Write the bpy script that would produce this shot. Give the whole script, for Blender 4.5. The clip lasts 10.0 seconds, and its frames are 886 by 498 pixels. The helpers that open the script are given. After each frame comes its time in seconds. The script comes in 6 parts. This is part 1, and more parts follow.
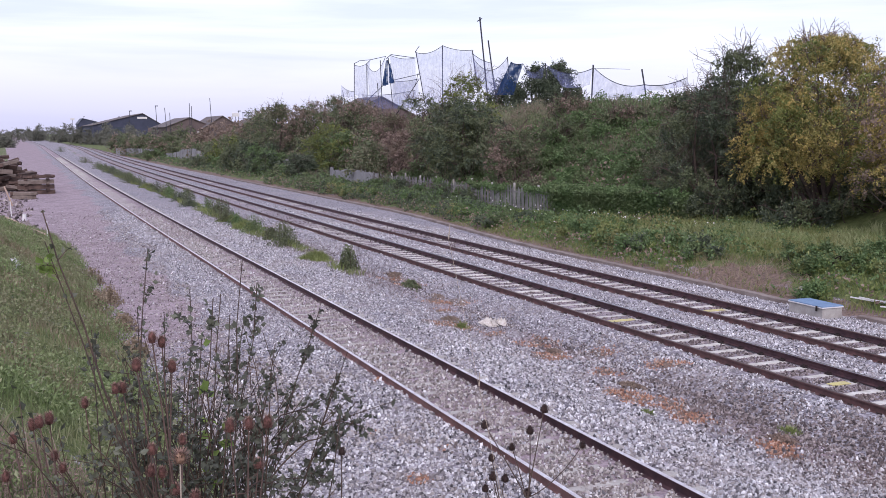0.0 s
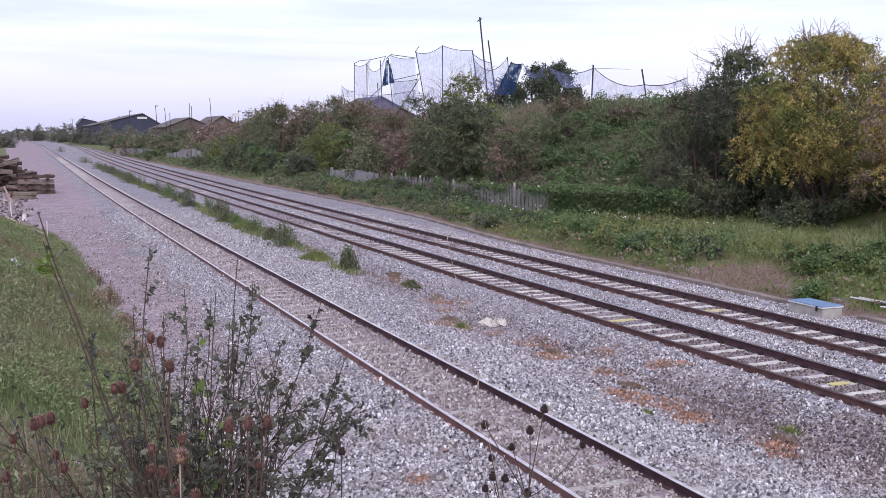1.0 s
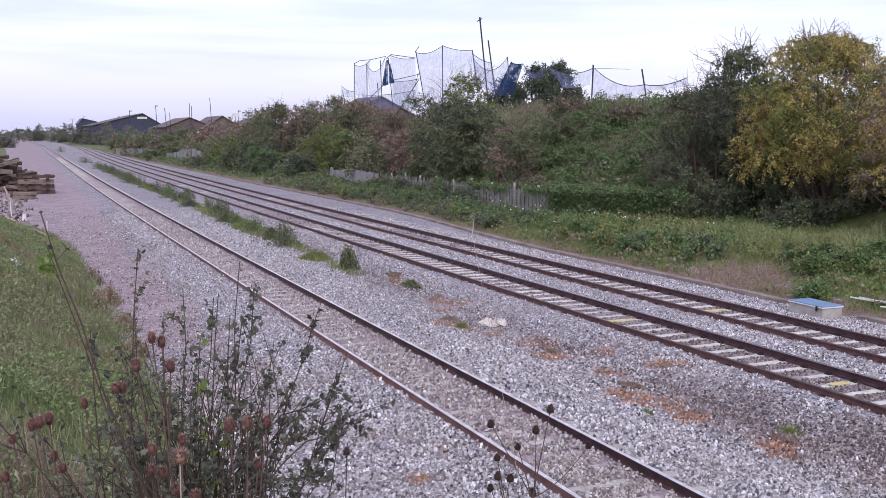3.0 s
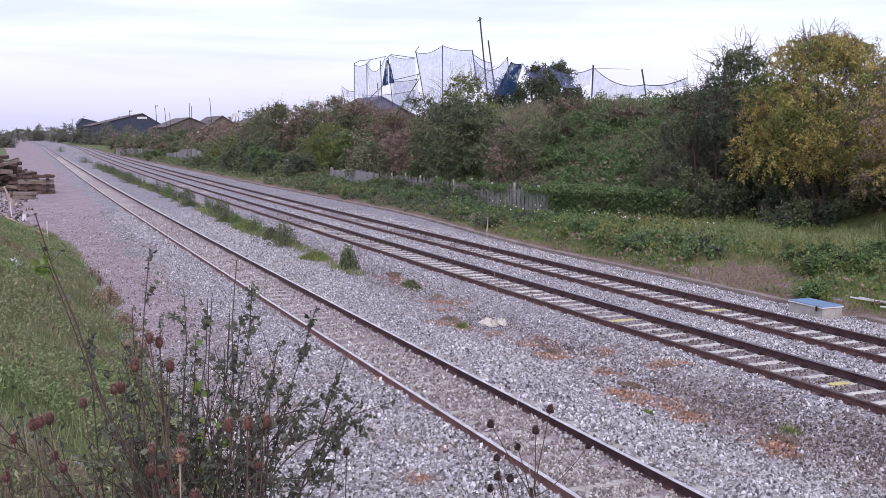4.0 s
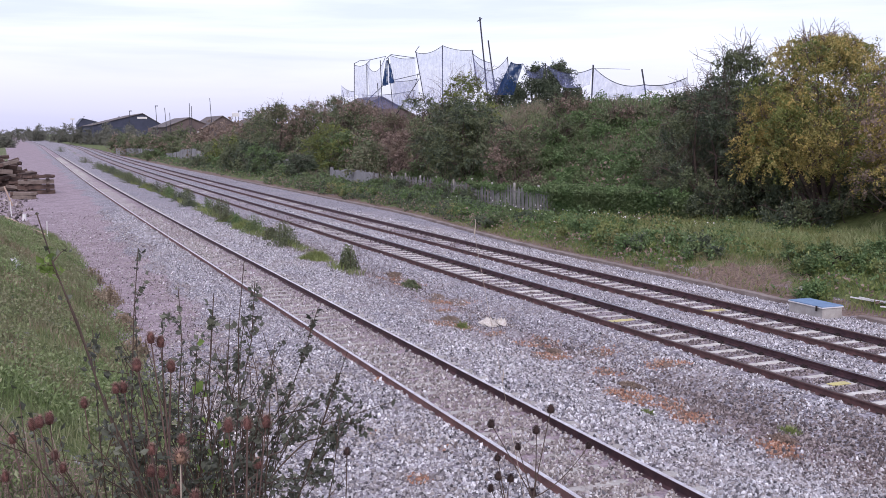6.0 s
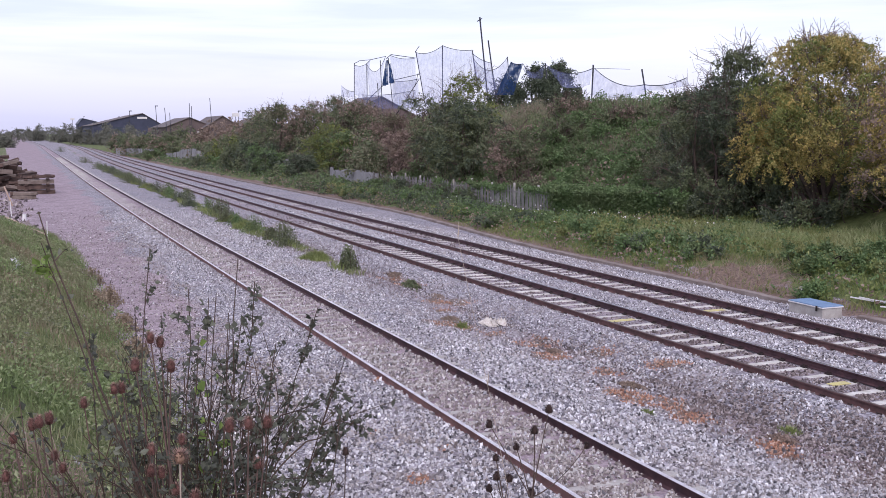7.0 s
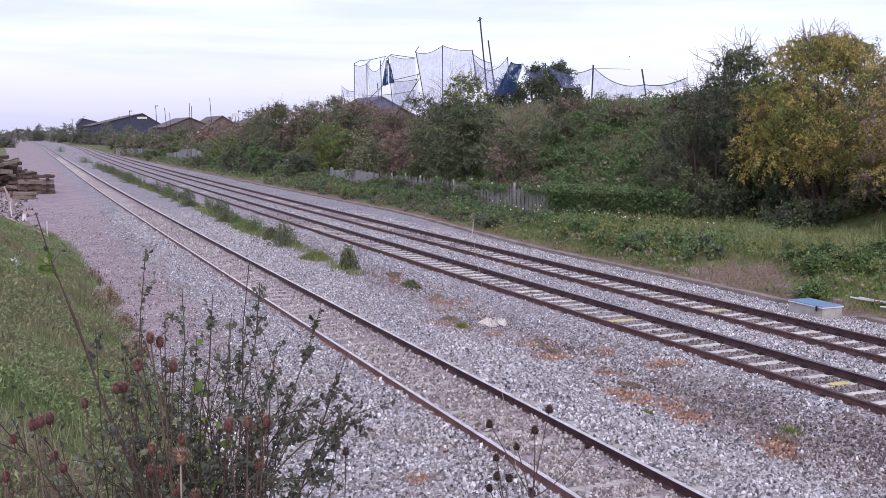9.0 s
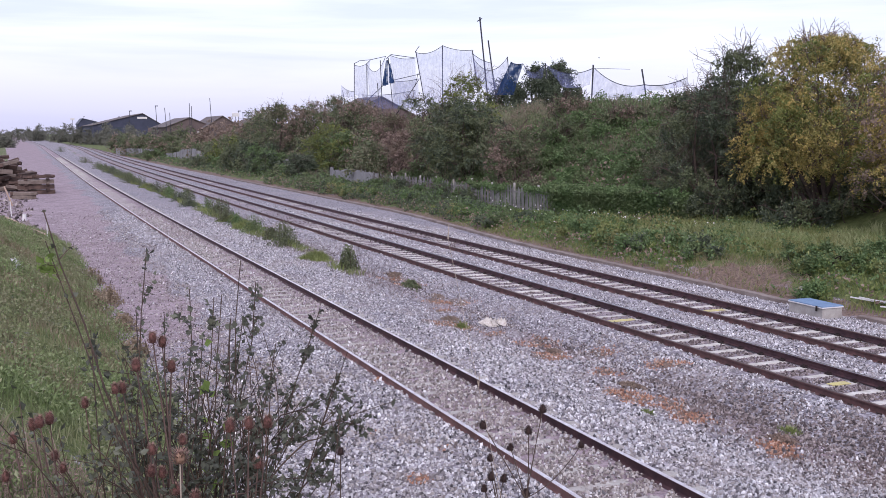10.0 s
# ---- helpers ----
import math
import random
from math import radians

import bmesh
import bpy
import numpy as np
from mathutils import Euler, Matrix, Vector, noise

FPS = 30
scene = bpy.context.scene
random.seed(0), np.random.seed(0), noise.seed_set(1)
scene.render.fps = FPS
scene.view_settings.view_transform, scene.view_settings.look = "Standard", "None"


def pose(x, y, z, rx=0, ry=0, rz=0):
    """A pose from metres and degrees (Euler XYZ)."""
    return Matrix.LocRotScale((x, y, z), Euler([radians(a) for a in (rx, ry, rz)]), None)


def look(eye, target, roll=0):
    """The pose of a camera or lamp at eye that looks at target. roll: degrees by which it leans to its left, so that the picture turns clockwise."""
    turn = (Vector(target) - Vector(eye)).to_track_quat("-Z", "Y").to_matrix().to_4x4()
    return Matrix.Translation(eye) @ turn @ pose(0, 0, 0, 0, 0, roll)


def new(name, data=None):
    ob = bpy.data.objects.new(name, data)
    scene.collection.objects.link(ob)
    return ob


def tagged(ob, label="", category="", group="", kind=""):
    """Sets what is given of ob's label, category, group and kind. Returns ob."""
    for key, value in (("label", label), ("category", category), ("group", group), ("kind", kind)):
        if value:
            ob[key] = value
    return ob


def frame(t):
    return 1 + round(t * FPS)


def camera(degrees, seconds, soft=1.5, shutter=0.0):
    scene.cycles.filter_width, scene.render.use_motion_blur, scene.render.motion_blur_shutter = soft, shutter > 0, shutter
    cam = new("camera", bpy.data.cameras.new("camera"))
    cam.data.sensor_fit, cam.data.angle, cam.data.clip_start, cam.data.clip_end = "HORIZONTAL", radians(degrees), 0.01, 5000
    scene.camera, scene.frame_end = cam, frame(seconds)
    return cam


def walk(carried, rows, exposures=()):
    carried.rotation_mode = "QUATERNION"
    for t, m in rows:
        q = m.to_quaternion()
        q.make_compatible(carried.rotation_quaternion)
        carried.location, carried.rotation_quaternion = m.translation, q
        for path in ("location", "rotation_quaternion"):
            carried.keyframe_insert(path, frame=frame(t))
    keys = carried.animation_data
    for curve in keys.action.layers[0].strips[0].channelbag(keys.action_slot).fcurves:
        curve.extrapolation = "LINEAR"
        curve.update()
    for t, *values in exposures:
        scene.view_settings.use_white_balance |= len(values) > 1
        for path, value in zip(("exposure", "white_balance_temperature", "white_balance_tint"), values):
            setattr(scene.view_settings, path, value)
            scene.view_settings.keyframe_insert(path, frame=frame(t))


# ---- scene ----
cam = camera(47.74, 10.0, soft=0.6)
EYE = (0.0, 0.0, 4.78)
CAM_POSE = pose(*EYE, 90 - 6.6, 0, -23.74)
walk(cam, [(0.0, CAM_POSE), (10.0, CAM_POSE)], exposures=[(0.0, 0.1, 6000, 20), (10.0, 0.1, 6000, 20)])

# ---- overcast daylight ----
world = bpy.data.worlds.new("overcast_sky")
scene.world = world
world.use_nodes = True
wt = world.node_tree
wt.nodes.clear()


def wnode(kind, **kw):
    n = wt.nodes.new(kind)
    for k, v in kw.items():
        n.inputs[k].default_value = v
    return n


SUN_EL, SUN_AZ = radians(38), radians(200)
sky = wt.nodes.new("ShaderNodeTexSky")
sky.sky_type = "NISHITA"
sky.sun_disc = False
sky.sun_elevation, sky.sun_rotation = SUN_EL, SUN_AZ
sky.dust_density, sky.air_density = 3.0, 1.0
co = wt.nodes.new("ShaderNodeTexCoord")
mp = wt.nodes.new("ShaderNodeMapping")
mp.inputs["Scale"].default_value = (1.0, 1.0, 13.0)
wt.links.new(co.outputs["Generated"], mp.inputs["Vector"])
cl = wnode("ShaderNodeTexNoise", Scale=1.6, Detail=6.0, Roughness=0.55, Distortion=0.35)
wt.links.new(mp.outputs["Vector"], cl.inputs["Vector"])
cr = wt.nodes.new("ShaderNodeValToRGB")
cr.color_ramp.elements[0].position, cr.color_ramp.elements[0].color = 0.40, (0.72, 0.75, 0.90, 1)
cr.color_ramp.elements[1].position, cr.color_ramp.elements[1].color = 0.60, (1.0, 1.0, 1.0, 1)
wt.links.new(cl.outputs["Fac"], cr.inputs["Fac"])
# the cloud deck is thicker and greyer towards the horizon
sz = wt.nodes.new("ShaderNodeSeparateXYZ")
wt.links.new(co.outputs["Generated"], sz.inputs["Vector"])
hz = wnode("ShaderNodeMapRange")
hz.inputs["From Min"].default_value, hz.inputs["From Max"].default_value = -0.01, 0.11
wt.links.new(sz.outputs["Z"], hz.inputs["Value"])
mx = wt.nodes.new("ShaderNodeMix")
mx.data_type = "RGBA"
mx.inputs["A"].default_value = (0.70, 0.70, 0.88, 1)
wt.links.new(hz.outputs["Result"], mx.inputs["Factor"])
wt.links.new(cr.outputs["Color"], mx.inputs["B"])
b1 = wnode("ShaderNodeBackground", Strength=0.05)
b2 = wnode("ShaderNodeBackground", Strength=0.86)
wt.links.new(sky.outputs["Color"], b1.inputs["Color"])
wt.links.new(mx.outputs["Result"], b2.inputs["Color"])
ad = wt.nodes.new("ShaderNodeAddShader")
wo = wt.nodes.new("ShaderNodeOutputWorld")
wt.links.new(b1.outputs[0], ad.inputs[0])
wt.links.new(b2.outputs[0], ad.inputs[1])
wt.links.new(ad.outputs[0], wo.inputs["Surface"])

sun_data = bpy.data.lights.new("sun", "SUN")
sun_data.energy, sun_data.angle, sun_data.color = 1.3, radians(25), (1.0, 0.96, 0.92)
sun_ob = new("sun", sun_data)
sun_ob.matrix_world = look((math.sin(SUN_AZ) * 50, math.cos(SUN_AZ) * 50, 50 * math.tan(SUN_EL)), (0, 0, 0))


# ---- materials ----
class Mat:
    """A node material under construction."""

    def __init__(self, name):
        self.m = bpy.data.materials.new(name)
        self.m.use_nodes = True
        self.t = self.m.node_tree
        self.b = self.t.nodes["Principled BSDF"]
        self.b.inputs["Specular IOR Level"].default_value = 0.25

    def node(self, kind, **kw):
        n = self.t.nodes.new(kind)
        for k, v in kw.items():
            n.inputs[k.replace("_", " ")].default_value = v
        return n

    def link(self, a, b):
        self.t.links.new(a, b)

    def pos(self):
        return self.t.nodes.new("ShaderNodeNewGeometry").outputs["Position"]

    def obj(self):
        return self.t.nodes.new("ShaderNodeTexCoord").outputs["Object"]

    def noise(self, vec, scale, detail=4.0, rough=0.6):
        n = self.node("ShaderNodeTexNoise", Scale=scale, Detail=detail, Roughness=rough)
        self.link(vec, n.inputs["Vector"])
        return n.outputs["Fac"]

    def ramp(self, fac, stops):
        r = self.t.nodes.new("ShaderNodeValToRGB")
        e = r.color_ramp.elements
        while len(e) < len(stops):
            e.new(0.5)
        for q, (p, c) in zip(e, stops):
            q.position, q.color = p, (*c, 1)
        self.link(fac, r.inputs["Fac"])
        return r.outputs["Color"]

    def mix(self, fac, a, b, mode="MIX"):
        n = self.t.nodes.new("ShaderNodeMix")
        n.data_type, n.blend_type = "RGBA", mode
        for s, v in (("Factor", fac), ("A", a), ("B", b)):
            if isinstance(v, (int, float)):
                n.inputs[s].default_value = v
            elif isinstance(v, tuple):
                n.inputs[s].default_value = (*v, 1)
            else:
                self.link(v, n.inputs[s])
        return n.outputs["Result"]

    def bump(self, height, strength, distance):
        n = self.node("ShaderNodeBump", Strength=strength, Distance=distance)
        self.link(height, n.inputs["Height"])
        self.link(n.outputs["Normal"], self.b.inputs["Normal"])

    def done(self, colour, rough=0.8, metal=0.0):
        if isinstance(colour, tuple):
            self.b.inputs["Base Color"].default_value = (*colour, 1)
        else:
            self.link(colour, self.b.inputs["Base Color"])
        self.b.inputs["Roughness"].default_value = rough
        self.b.inputs["Metallic"].default_value = metal
        return self.m


def island(k):
    return k.t.nodes.new("ShaderNodeNewGeometry").outputs["Random Per Island"]


def leaf_mat(name, stops, patch=0.5, patch_colour=(0.05, 0.06, 0.03), through_light=0.13):
    """Leaves: each its own tone, drifting in patches over the plant."""
    k = Mat(name)
    drift = k.node("ShaderNodeMapRange")
    k.link(k.noise(k.pos(), 2.1, 2.0), drift.inputs["Value"])
    drift.inputs["From Min"].default_value, drift.inputs["From Max"].default_value = 0.28, 0.72
    tone = k.t.nodes.new("ShaderNodeMix")
    tone.inputs["Factor"].default_value = 0.55
    k.link(island(k), tone.inputs["A"])
    k.link(drift.outputs["Result"], tone.inputs["B"])
    c = k.ramp(tone.outputs["Result"], stops)
    n = k.ramp(k.noise(k.pos(), 0.55, 3.0), [(0.42, (0, 0, 0)), (0.62, (1, 1, 1))])
    s = k.node("ShaderNodeMath")
    s.operation = "MULTIPLY"
    k.link(n, s.inputs[0])
    s.inputs[1].default_value = patch
    c = k.mix(s.outputs[0], c, patch_colour)
    k.done(c, 0.6)
    tr = k.t.nodes.new("ShaderNodeBsdfTranslucent")
    k.link(c, tr.inputs["Color"])
    ms = k.node("ShaderNodeMixShader", Fac=through_light)
    k.link(k.b.outputs[0], ms.inputs[1])
    k.link(tr.outputs[0], ms.inputs[2])
    k.link(ms.outputs[0], k.t.nodes["Material Output"].inputs["Surface"])
    return k.m


def plain_mat(name, a, b, scale, rough=0.8, metal=0.0, bump=0.0, fine=40.0):
    """Two-tone weathered surface with a coarse and a fine grain."""
    k = Mat(name)
    p = k.pos()
    c = k.mix(k.ramp(k.noise(p, scale), [(0.35, (0, 0, 0)), (0.65, (1, 1, 1))]), a, b)
    f = k.noise(p, fine, 3.0)
    c = k.mix(0.35, c, k.ramp(f, [(0.3, (0.45, 0.45, 0.45)), (0.7, (1.0, 1.0, 1.0))]), "MULTIPLY")
    if bump:
        k.bump(f, 0.6, bump)
    return k.done(c, rough, metal)


def stone_mat(name, stops, stain=(0.30, 0.24, 0.22)):
    k = Mat(name)
    c = k.ramp(island(k), stops)
    p = k.pos()
    c = k.mix(k.ramp(k.noise(p, 0.5, 5.0), [(0.5, (0, 0, 0)), (0.75, (0.5, 0.5, 0.5))]), c, stain, "MIX")
    k.bump(k.noise(p, 60.0), 0.4, 0.006)
    return k.done(c, 0.85)


M_STONE = stone_mat("ballast_stone", [(0.0, (0.050, 0.046, 0.052)), (0.2, (0.200, 0.186, 0.200)), (0.42, (0.365, 0.328, 0.320)), (0.60, (0.42, 0.412, 0.448)), (0.80, (0.53, 0.505, 0.52)), (0.93, (0.67, 0.65, 0.68)), (1.0, (0.86, 0.84, 0.86))])
M_RUSTSTONE = stone_mat("rust_stained_stone", [(0.0, (0.16, 0.082, 0.060)), (0.6, (0.40, 0.205, 0.135)), (1.0, (0.54, 0.37, 0.29))], (0.30, 0.165, 0.12))
M_DIRTYSTONE = stone_mat("track_dirt_stone", [(0.0, (0.055, 0.044, 0.045)), (0.4, (0.145, 0.115, 0.115)), (0.8, (0.27, 0.225, 0.22)), (1.0, (0.42, 0.37, 0.36))], (0.17, 0.12, 0.11))
M_BEIGESTONE = stone_mat("beige_track_stone", [(0.0, (0.13, 0.105, 0.10)), (0.4, (0.28, 0.245, 0.235)), (0.8, (0.44, 0.40, 0.385)), (1.0, (0.62, 0.58, 0.56))], (0.34, 0.28, 0.26))
M_FARBED = plain_mat("dull_far_sleeper_concrete", (0.30, 0.255, 0.24), (0.22, 0.18, 0.17), 1.2, 0.9)
M_CONCRETE = plain_mat("weathered_concrete", (0.50, 0.47, 0.44), (0.34, 0.31, 0.29), 2.5, 0.9, 0, 0.004)
M_SLEEPER = plain_mat("sleeper_concrete", (0.68, 0.65, 0.61), (0.46, 0.42, 0.385), 3.5, 0.9, 0, 0.004)
M_RAIL = plain_mat("rusty_rail_steel", (0.115, 0.060, 0.066), (0.066, 0.038, 0.047), 5.0, 0.6, 0.25, 0.002)
M_RAIL_BROWN = plain_mat("brown_rusted_rail_steel", (0.175, 0.092, 0.088), (0.105, 0.060, 0.060), 5.0, 0.7, 0.1, 0.002)
M_RAIL_RED = plain_mat("red_rusted_rail_steel", (0.30, 0.165, 0.152), (0.195, 0.110, 0.106), 4.0, 0.7, 0.1, 0.002)
M_RUNNING = plain_mat("polished_running_steel", (0.40, 0.38, 0.40), (0.24, 0.20, 0.20), 6.0, 0.25, 0.9)
M_BRIGHTRUN = plain_mat("bright_worn_rail_head", (0.80, 0.77, 0.79), (0.58, 0.52, 0.53), 6.0, 0.45, 0.7)
M_DULLRUN = plain_mat("dull_running_steel", (0.16, 0.10, 0.09), (0.09, 0.06, 0.055), 3.0, 0.42, 0.6)
M_CLIP = plain_mat("rusty_clip", (0.05, 0.035, 0.03), (0.03, 0.025, 0.025), 20.0, 0.7, 0.3)
M_YELLOW = plain_mat("yellow_marking_paint", (0.62, 0.54, 0.20), (0.52, 0.46, 0.26), 9.0, 0.7)
M_BLUE = plain_mat("faded_blue_steel_lid", (0.20, 0.30, 0.46), (0.16, 0.25, 0.40), 3.0, 0.5)
M_PALE = plain_mat("grey_galvanised_pale", (0.29, 0.275, 0.275), (0.165, 0.155, 0.158), 1.2, 0.7, 0.1)
M_SHEET = plain_mat("grey_sheet_fence", (0.31, 0.305, 0.32), (0.21, 0.205, 0.215), 0.7, 0.75)
M_TIMBER = plain_mat("old_sleeper_timber", (0.13, 0.085, 0.07), (0.055, 0.038, 0.035), 2.0, 0.9, 0, 0.01)
M_PALETIMBER = plain_mat("pale_timber", (0.50, 0.38, 0.30), (0.36, 0.25, 0.19), 2.0, 0.85)
M_WHITE = plain_mat("white_paint", (0.78, 0.76, 0.76), (0.6, 0.57, 0.57), 5.0, 0.7)
M_BARK = plain_mat("grey_brown_bark", (0.10, 0.075, 0.06), (0.05, 0.04, 0.035), 3.0, 0.9, 0, 0.01)
M_TWIG = plain_mat("thin_brown_twig", (0.13, 0.085, 0.075), (0.08, 0.05, 0.05), 6.0, 0.85)
M_STEM = plain_mat("dark_bramble_stem", (0.060, 0.040, 0.035), (0.09, 0.06, 0.045), 12.0, 0.7)
M_DRYSTEM = plain_mat("dry_teasel_stem", (0.15, 0.095, 0.08), (0.085, 0.055, 0.05), 12.0, 0.8)
M_HEAD = plain_mat("brown_teasel_bristle", (0.20, 0.095, 0.082), (0.10, 0.05, 0.046), 60.0, 0.85)
M_PALEHEAD = plain_mat("pale_teasel_bristle", (0.36, 0.23, 0.16), (0.24, 0.14, 0.10), 60.0, 0.85)
M_DARKHEAD = plain_mat("dark_seed_head", (0.045, 0.028, 0.028), (0.075, 0.045, 0.04), 60.0, 0.8)
M_STRAW = plain_mat("pale_straw_stalk", (0.50, 0.42, 0.36), (0.40, 0.32, 0.26), 20.0, 0.8)
M_POLE = plain_mat("dark_steel_pole", (0.05, 0.05, 0.07), (0.03, 0.03, 0.045), 2.0, 0.6)
M_ROOF = plain_mat("brown_sheet_roof", (0.17, 0.14, 0.14), (0.12, 0.10, 0.10), 0.3, 0.8)
M_ROOFBLUE = plain_mat("dark_blue_grey_roof", (0.13, 0.14, 0.18), (0.10, 0.11, 0.14), 0.3, 0.7)
M_WALLBRICK = plain_mat("far_brick_wall", (0.165, 0.125, 0.12), (0.12, 0.092, 0.09), 0.4, 0.9)
M_NAVY = plain_mat("dark_navy_cladding", (0.062, 0.066, 0.105), (0.045, 0.05, 0.08), 0.4, 0.7)
M_WALLPALE = plain_mat("far_pale_wall", (0.50, 0.48, 0.48), (0.40, 0.38, 0.38), 0.4, 0.9)
M_GLASS = plain_mat("dark_far_window", (0.04, 0.05, 0.07), (0.06, 0.07, 0.09), 0.6, 0.25)
M_BIRD = plain_mat("dark_bird_feathers", (0.05, 0.05, 0.055), (0.03, 0.03, 0.03), 20.0, 0.7)
M_QUARTZ = plain_mat("white_lump", (0.75, 0.70, 0.66), (0.55, 0.48, 0.42), 14.0, 0.85, 0, 0.01)


def net_mat(name, colour, cover):
    """Fine mesh netting: mostly open, so that what lies behind shows through."""
    k = Mat(name)
    k.done(colour, 0.8)
    tr = k.t.nodes.new("ShaderNodeBsdfTransparent")
    ms = k.node("ShaderNodeMixShader")
    n = k.noise(k.obj(), 1.6, 4.0)
    mr = k.node("ShaderNodeMapRange")
    k.link(n, mr.inputs["Value"])
    mr.inputs["From Min"].default_value, mr.inputs["From Max"].default_value = 0.3, 0.7
    mr.inputs["To Min"].default_value, mr.inputs["To Max"].default_value = cover * 0.6, cover * 1.4
    k.link(mr.outputs["Result"], ms.inputs["Fac"])
    k.link(tr.outputs[0], ms.inputs[1])
    k.link(k.b.outputs[0], ms.inputs[2])
    k.link(ms.outputs[0], k.t.nodes["Material Output"].inputs["Surface"])
    return k.m


M_NET = net_mat("blue_grey_netting", (0.26, 0.28, 0.52), 0.30)
M_NETDARK = net_mat("dark_blue_netting", (0.02, 0.05, 0.14), 0.88)

L_HAW = leaf_mat("hawthorn_leaf", [(0.0, (0.055, 0.074, 0.042)), (0.5, (0.115, 0.138, 0.070)), (0.85, (0.182, 0.202, 0.105)), (1.0, (0.28, 0.27, 0.155))], 0.3, (0.122, 0.108, 0.078))
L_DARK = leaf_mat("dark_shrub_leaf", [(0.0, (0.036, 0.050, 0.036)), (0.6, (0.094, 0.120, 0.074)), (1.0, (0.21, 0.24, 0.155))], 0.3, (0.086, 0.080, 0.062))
L_AUTUMN = leaf_mat("autumn_leaf", [(0.0, (0.110, 0.100, 0.036)), (0.35, (0.280, 0.232, 0.070)), (0.7, (0.50, 0.375, 0.125)), (1.0, (0.68, 0.51, 0.215))], 0.45, (0.165, 0.190, 0.066))
L_RUSSET = leaf_mat("russet_leaf", [(0.0, (0.125, 0.092, 0.078)), (0.6, (0.275, 0.200, 0.164)), (1.0, (0.43, 0.325, 0.265))], 0.3, (0.150, 0.142, 0.092))
L_YGREEN = leaf_mat("yellow_green_leaf", [(0.0, (0.084, 0.108, 0.029)), (0.6, (0.183, 0.206, 0.059)), (1.0, (0.310, 0.315, 0.106))], 0.4, (0.069, 0.099, 0.038))
L_IVY = leaf_mat("ivy_leaf", [(0.0, (0.050, 0.082, 0.034)), (0.6, (0.118, 0.185, 0.070)), (1.0, (0.235, 0.318, 0.145))], 0.4, (0.125, 0.130, 0.072))
L_GRASS = leaf_mat("verge_grass", [(0.0, (0.076, 0.108, 0.031)), (0.6, (0.159, 0.209, 0.061)), (1.0, (0.317, 0.309, 0.129))], 0.55, (0.284, 0.232, 0.121))
L_LGRASS = leaf_mat("bank_grass", [(0.0, (0.082, 0.115, 0.045)), (0.5, (0.175, 0.235, 0.092)), (0.85, (0.30, 0.34, 0.18)), (1.0, (0.46, 0.42, 0.30))], 0.6, (0.26, 0.205, 0.15))
L_PALEGRASS = leaf_mat("pale_tall_grass", [(0.0, (0.125, 0.17, 0.06)), (0.55, (0.25, 0.30, 0.125)), (1.0, (0.42, 0.41, 0.24))], 0.4, (0.31, 0.29, 0.17))
L_WEED = leaf_mat("bright_weed", [(0.0, (0.095, 0.128, 0.041)), (0.6, (0.203, 0.243, 0.081)), (1.0, (0.351, 0.365, 0.162))], 0.3, (0.176, 0.162, 0.095))
L_DRYGRASS = leaf_mat("dry_grass", [(0.0, (0.162, 0.121, 0.081)), (0.6, (0.297, 0.230, 0.162)), (1.0, (0.459, 0.378, 0.270))], 0.4, (0.135, 0.121, 0.068))
L_SAGE = leaf_mat("grey_olive_grass", [(0.0, (0.10, 0.105, 0.062)), (0.6, (0.20, 0.19, 0.125)), (1.0, (0.30, 0.27, 0.19))], 0.4, (0.13, 0.14, 0.075))
L_BRAMBLE = leaf_mat("bramble_leaf", [(0.0, (0.036, 0.040, 0.031)), (0.6, (0.088, 0.094, 0.071)), (0.9, (0.160, 0.165, 0.118)), (1.0, (0.29, 0.31, 0.16))], 0.2, (0.095, 0.080, 0.074))
L_FRESH = leaf_mat("fresh_leaf", [(0.0, (0.12, 0.19, 0.04)), (1.0, (0.26, 0.34, 0.10))], 0.1, (0.12, 0.17, 0.05), 0.35)
# distance haze is put into the leaf colour: greyer, with less contrast
L_FAR = leaf_mat("haze_greyed_far_leaf", [(0.0, (0.085, 0.094, 0.076)), (0.6, (0.145, 0.150, 0.118)), (1.0, (0.215, 0.21, 0.17))], 0.4, (0.165, 0.140, 0.120))
M_FLOWER = plain_mat("white_bindweed_flower", (0.82, 0.80, 0.80), (0.75, 0.72, 0.72), 5.0, 0.6)


